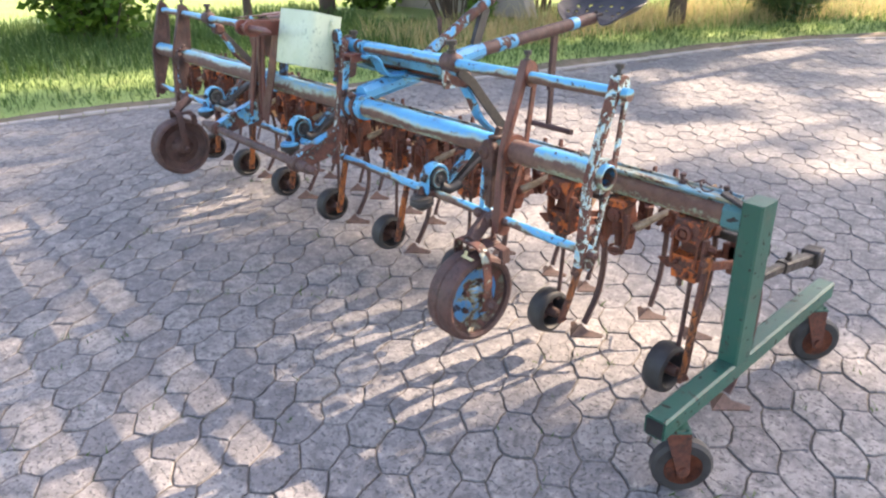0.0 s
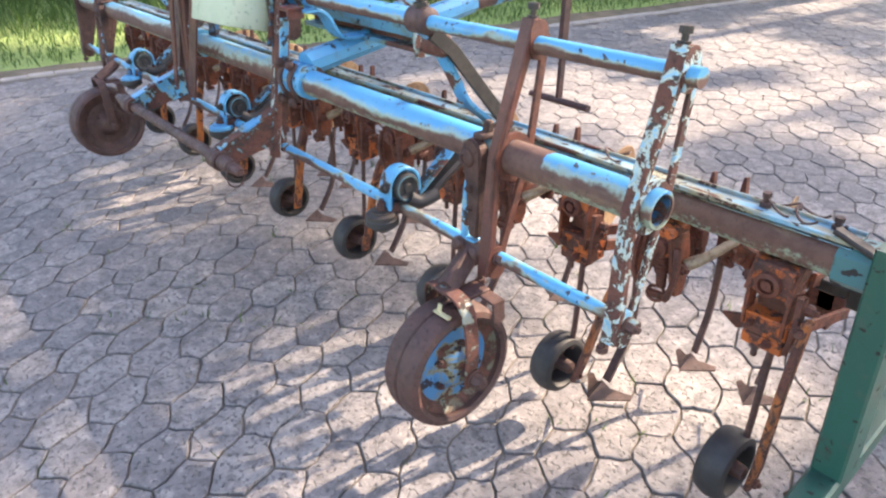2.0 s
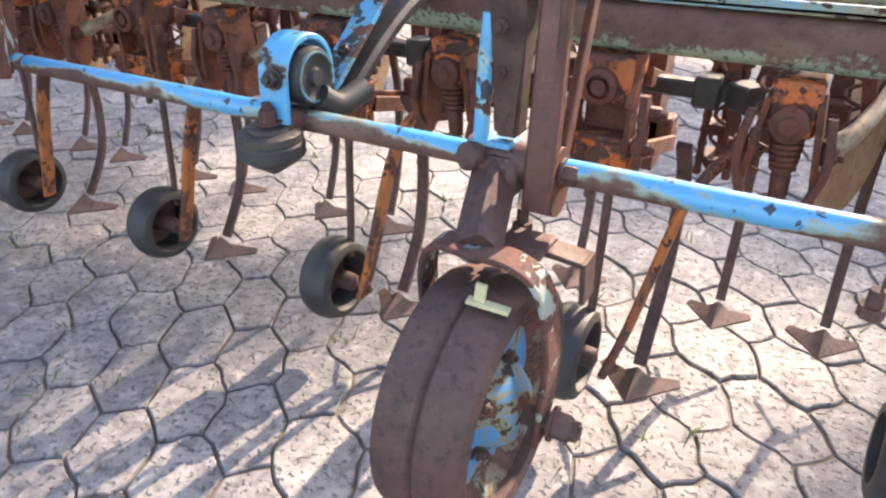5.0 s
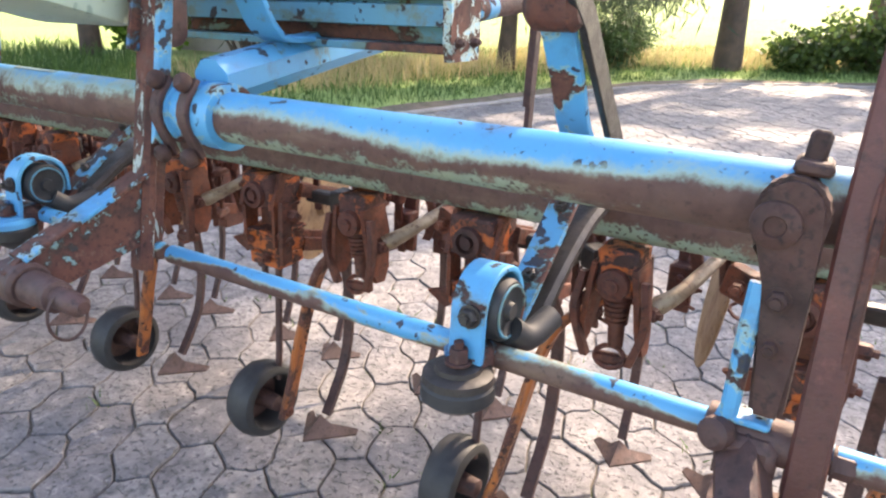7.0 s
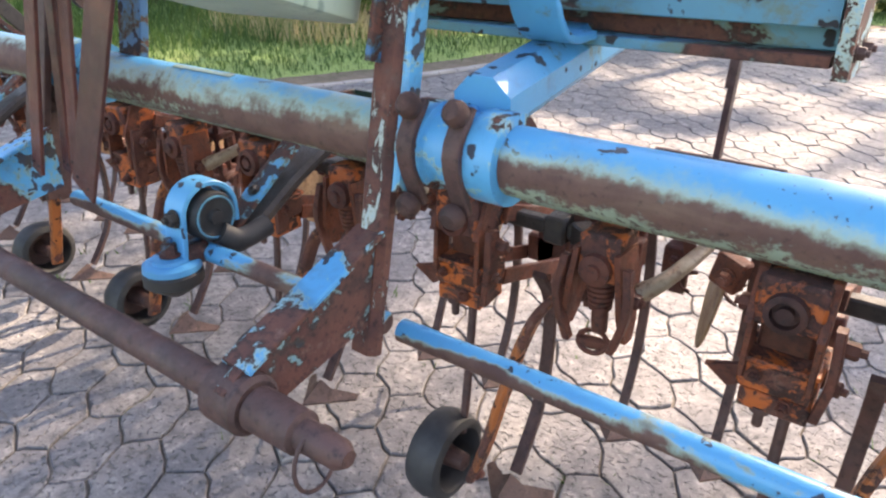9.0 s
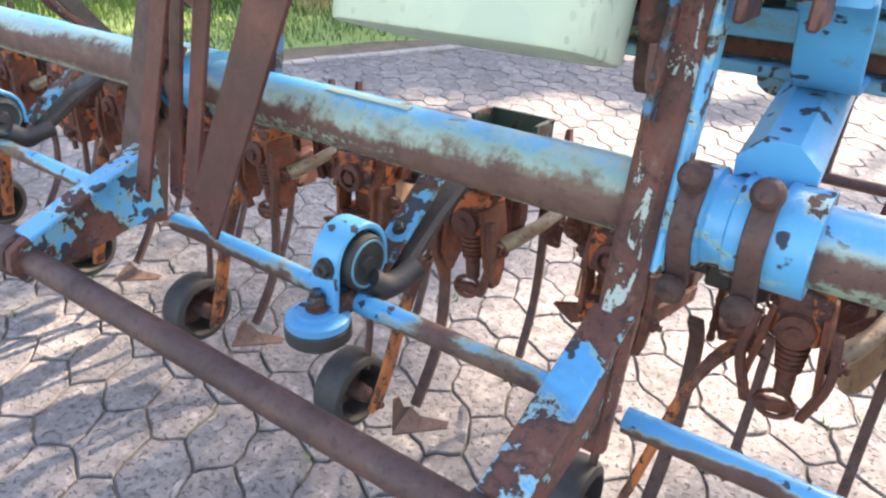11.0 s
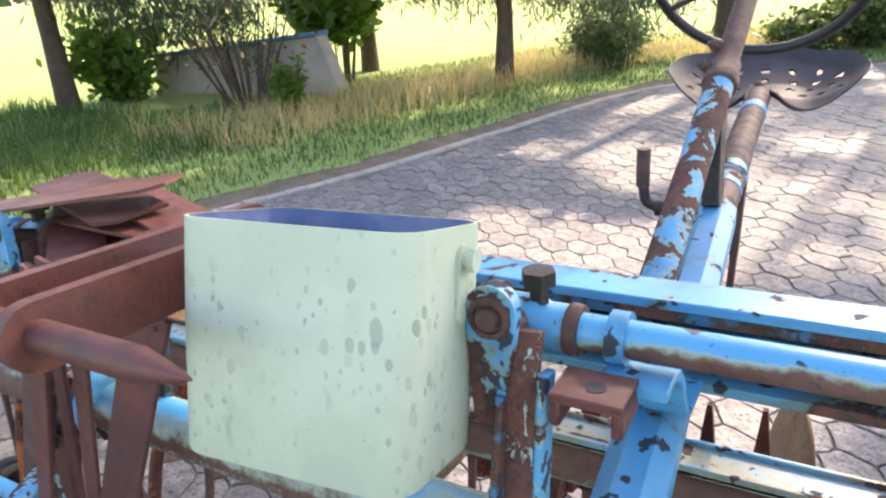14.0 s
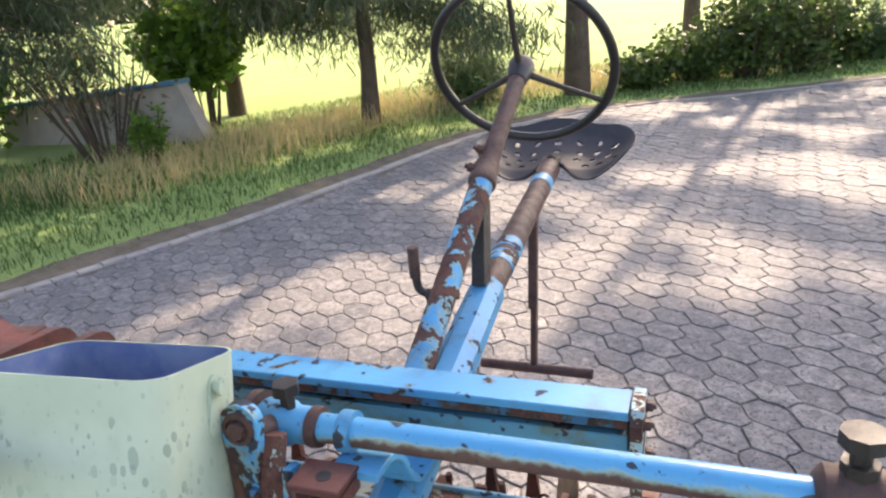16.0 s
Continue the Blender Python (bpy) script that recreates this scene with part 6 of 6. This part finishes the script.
def shrub(name, x, y, height, spread, seed, mat, label, stems=12, per=26, leaf=0.10, slim=0.3, bare=0.25, cone=0.0):
    rng = random.Random(seed)
    z0 = ground_height(x, y) - 0.03
    t = thing(name, (x, y, z0), label, "shrub")
    bm, centres = B(), []
    for i in range(stems):
        a, l = rng.uniform(0, 6.283), spread * math.sqrt(rng.random())
        base = Vector((x + math.cos(a) * l * 0.25, y + math.sin(a) * l * 0.25, z0))
        tip = Vector((x + math.cos(a) * l, y + math.sin(a) * l, z0 + height * rng.uniform(0.55, 1.05) * (1 - cone * l / spread)))
        mid = base.lerp(tip, 0.5) + Vector((rng.gauss(0, 0.04), rng.gauss(0, 0.04), height * 0.08))
        rod(bm, [base, mid, tip], [0.014, 0.010, 0.004], 5)
        for k in range(6):
            q = bare + (1 - bare) * (k + rng.random()) / 6
            p = base.lerp(mid, q * 2) if q < 0.5 else mid.lerp(tip, q * 2 - 1)
            centres.append((p, spread * 0.16))
    part("woody_frame", bm, M_TWIG, t)
    v, f = foliage(centres, per, 1.0, leaf, seed + 50, 0.0, slim)
    mesh_stuff("leaves", v, f, mat, "", "", parent=t)
    return t


M_PINE = leaf_material("young_pine_needles", (0.04, 0.085, 0.03), (0.09, 0.15, 0.05), 0.3)
# trees on the verge and behind it
tree("conifer", -4.3, 7.0, 8.0, 0.095, 1.25, 1.9, "conifer with a bare lower trunk and drooping dark boughs", 538, True, 240, 0.9)
tree("conifer", -7.9, 4.1, 9.0, 0.10, 1.15, 2.4, "dark conifer standing in rough grass", 1245, True, 240, 0.85)
tree("conifer", -6.4, 7.4, 9.0, 0.10, 1.25, 2.4, "dark conifer with drooping boughs behind the low wall", 1607, True, 240, 0.85)
tree("pine_tree", -2.25, 9.1, 14.0, 0.15, 3.0, 1.9, "tall pine with a straight reddish bare trunk", 869, False, 160, 0.5, 0.0, M_NEEDLE)
tree("pine_tree", -0.9, 13.2, 11.0, 0.14, 3.0, 2.3, "tall pine with a straight bare trunk by the meadow", 796, False, 90, 0.7, 0.0, M_NEEDLE)
# the next two pines stand out of view, added to throw dappled shade
tree("pine_tree", 2.98, 14.22, 15.5, 0.16, 3.0, 2.7, "tall unseen pine added to shade the road", 384, False, 90, 0.35, 0.0, M_NEEDLE)
tree("pine_tree", 3.07, 15.32, 11.0, 0.13, 5.0, 1.9, "unseen pine added behind the tall one for shade", 573, False, 160, 0.5, 0.0, M_NEEDLE)
tree("slender_tree", -8.0, 2.96, 8.0, 0.05, 3.5, 1.8, "slender tree with a thin bare trunk on the verge", 77, False, 60, 0.5, 0.0, M_NEEDLE)
# unseen pine, added so its crown dapples the ground round the machine
tree("pine_tree", 1.0, 14.5, 12.5, 0.09, 4.0, 1.9, "slender unseen pine added to dapple the ground", 1119, False, 90, 0.35, 0.0, M_NEEDLE)
shrub("young_pine", -3.45, 8.3, 1.15, 0.55, 31, M_PINE, "bushy young pine at the road's edge", 34, 46, 0.11, 0.06, 0.05, 0.6)
shrub("young_pine", 1.60, 11.4, 0.95, 0.45, 44, M_PINE, "small young pine behind the bend of the road", 26, 40, 0.11, 0.06, 0.05, 0.6)
for sx, sy, sh, sp, sd in ((-1.45, 9.5, 0.50, 0.5, 32), (-0.75, 9.9, 0.70, 0.55, 33), (-0.1, 10.1, 1.25, 0.7, 34), (0.55, 10.5, 1.45, 0.75, 41), (1.05, 11.2, 0.70, 0.5, 42)):
    shrub("leafy_shrub", sx, sy, sh, sp, sd, M_SHRUB, "dark green shrub along the road", 26, 20, 0.085, 0.34, 0.10)
shrub("twiggy_bush", -6.2, 4.95, 1.25, 0.85, 35, M_LITTER, "sparse bush of dark twigs before the low wall", 30, 1, 0.07, 0.3, 0.5)
shrub("weed_clump", -5.5, 4.75, 0.55, 0.16, 43, M_LEAF, "bright green weed before the low wall", 10, 16, 0.06, 0.3, 0.2)
shrub("broadleaf_bush", -6.25, 6.6, 1.5, 0.7, 36, M_LEAF, "bright leafy bush at the end of the low wall", 16, 40, 0.12, 0.36, 0.40)
shrub("broadleaf_bush", -8.0, 4.9, 0.9, 0.6, 37, M_LEAF, "leafy hazel bush under the conifer", 16, 26, 0.11, 0.36, 0.12)
shrub("broadleaf_bush", -8.2, 1.2, 1.3, 0.9, 38, M_LEAF, "leafy bush on the verge", 20, 30, 0.11, 0.34, 0.05)
shrub("broadleaf_bush", -8.7, -0.9, 1.9, 1.1, 39, M_NEEDLE, "dark leafy bush on the verge", 26, 34, 0.11, 0.34, 0.05)
shrub("broadleaf_bush", -8.5, -2.8, 1.9, 1.1, 40, M_NEEDLE, "dark leafy bush on the verge", 26, 34, 0.11, 0.34, 0.05)

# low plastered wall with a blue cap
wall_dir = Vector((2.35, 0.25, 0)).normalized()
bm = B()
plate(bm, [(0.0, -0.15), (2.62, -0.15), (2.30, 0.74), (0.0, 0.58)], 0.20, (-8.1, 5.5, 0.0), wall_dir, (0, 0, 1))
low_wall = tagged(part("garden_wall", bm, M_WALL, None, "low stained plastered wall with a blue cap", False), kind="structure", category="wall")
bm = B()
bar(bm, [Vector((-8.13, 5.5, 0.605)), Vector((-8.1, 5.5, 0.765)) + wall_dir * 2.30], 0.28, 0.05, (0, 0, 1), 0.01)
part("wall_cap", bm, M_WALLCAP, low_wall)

# far edge of the meadow
rng = random.Random(77)
cent = []
for i in range(130):
    a = radians(40 + 110 * i / 129)
    rr = rng.uniform(150, 175)
    x, y = math.cos(a) * rr, math.sin(a) * rr
    cent.append((Vector((x, y, ground_height(x, y) + rng.uniform(1.5, 5))), 2.6))
v, f = foliage(cent, 60, 1.0, 2.2, 78, 0.0, 0.4)
mesh_stuff("far_woods", v, f, M_NEEDLE, "distant dark line of woods", "woods")

# ---------------------------------------------------------------- hexagonal pavers
PO, PA, PB = Vector((-0.9416, -0.1131)), Vector((0.1206, -0.1367)), Vector((0.1504, 0.1407))
GAP = 0.0021


def corner(i, j, e):
    """A shared corner of the paving: half steps i along PA, quarter steps j along PB, e: which way the edge is pushed."""
    rng = random.Random(i * 7919 + j * 104729 + 5)
    p = PO + PA * (i / 2) + PB * (j / 4 + 0.082 * e)
    return p + Vector((rng.uniform(-0.007, 0.007), rng.uniform(-0.007, 0.007)))


def paver_outline(i, j):
    """Corners of the paver centred i, j half steps along PA, PB."""
    u, d = 2 * j + 1, 2 * j - 1
    c = [(i - 1, u, -1), (i, u, 1), (i + 1, u, -1), (i + 1, d, 1), (i, d, -1), (i - 1, d, 1)]
    return [corner(*q) for q in c]


def paver_mesh(i, j):
    pts = paver_outline(i, j)
    mid = sum(pts, Vector((0, 0))) / 6
    rng = random.Random(i * 31 + j * 1009)
    h = rng.uniform(-0.0025, 0.0025)
    tx, ty = rng.uniform(-0.015, 0.015), rng.uniform(-0.015, 0.015)
    wob = [rng.uniform(0.988, 1.0) for _ in range(18)]
    ring = []
    for k in range(6):
        a, b = pts[k], pts[(k + 1) % 6]
        e = random.Random(round((a.x + b.x) * 4000) * 131 + round((a.y + b.y) * 4000))
        w = Vector((a.y - b.y, b.x - a.x)).normalized()
        if (a.x, a.y) > (b.x, b.y):
            w = -w
        bend, twist = e.uniform(-0.006, 0.006), e.uniform(-0.004, 0.004)
        flip = 1 if (a.x, a.y) < (b.x, b.y) else -1
        ring += [a, a.lerp(b, 0.3) + w * (bend * 0.8 + twist * flip), a.lerp(b, 0.7) + w * (bend * 0.8 - twist * flip)]
    verts = []
    for shrink, z in ((GAP + 0.0030, 0.0), (GAP + 0.0008, -0.0022), (GAP, -0.03)):
        for k, p in enumerate(ring):
            d = p - mid
            q = mid + d * (1 - shrink / d.length) * wob[k]
            verts.append((q.x, q.y, z + h + (q.x - mid.x) * tx + (q.y - mid.y) * ty))
    faces = [tuple(range(18))]
    faces = [tuple(range(17, -1, -1))] if (pts[1] - pts[0]).cross(pts[2] - pts[0]) < 0 else faces
    for r in (0, 18):
        for k in range(18):
            k2 = (k + 1) % 18
            faces.append((r + k, r + k2, r + 18 + k2, r + 18 + k))
    return verts, faces, mid


pavement = thing("pavement", (0, 0, 0), "road of grey hexagonal concrete pavers", "pavement", "", "structure")
near, far_v, far_f = [], [], []
for i in range(-90, 110):
    for j in range(-70, 130):
        if (i + j) % 2:
            continue
        m2 = PO + PA * (i / 2) + PB * (j / 2)
        if not (-6.4 < m2.x < 6.4 and -5.8 < m2.y < 13.2) or off_road(m2.x, m2.y) > -0.06:
            continue
        if -1.75 < m2.x < 0.75 and -0.9 < m2.y < 1.2 and len(near) < 300:
            near.append((i, j))
            continue
        v, f, _ = paver_mesh(i, j)
        o = len(far_v)
        far_v += v
        far_f += [tuple(o + q for q in face) for face in f]
for i, j in near:
    v, f, mid = paver_mesh(i, j)
    me = bpy.data.meshes.new("paver")
    me.from_pydata([(a - mid.x, b - mid.y, c) for a, b, c in v], [], f)
    me.materials.append(M_PAVER)
    ob = new("paver", me)
    ob.parent = pavement
    ob.location = (mid.x, mid.y, 0)
mesh_stuff("pavers", far_v, far_f, M_PAVER, "grey hexagonal concrete pavers farther out", "", parent=pavement)["kind"] = "stuff"
for name in ("pavers",):
    bpy.data.objects[name].location = (0, 0, 0)

# tufts of moss and weed in the joints
def in_joints(rng):
    i, j = rng.randrange(-14, 16), rng.randrange(-12, 16)
    if noise.noise((i * 0.43, j * 0.57, 8.0)) < 0.10:
        return None
    p = corner(i * 2, 2 * j + 1, 1)
    if off_road(p.x, p.y) > -0.1 or not -3.5 < p.x < 0.9 or not -1.3 < p.y < 1.6:
        return None
    return p.x + rng.gauss(0, 0.012), p.y + rng.gauss(0, 0.012)


mesh_stuff("joint_weeds", *blades(900, 12, in_joints, 0.038, 0.062, 0.0035, 0.9), M_GRASS, "small tufts of grass in the paver joints", "weeds")
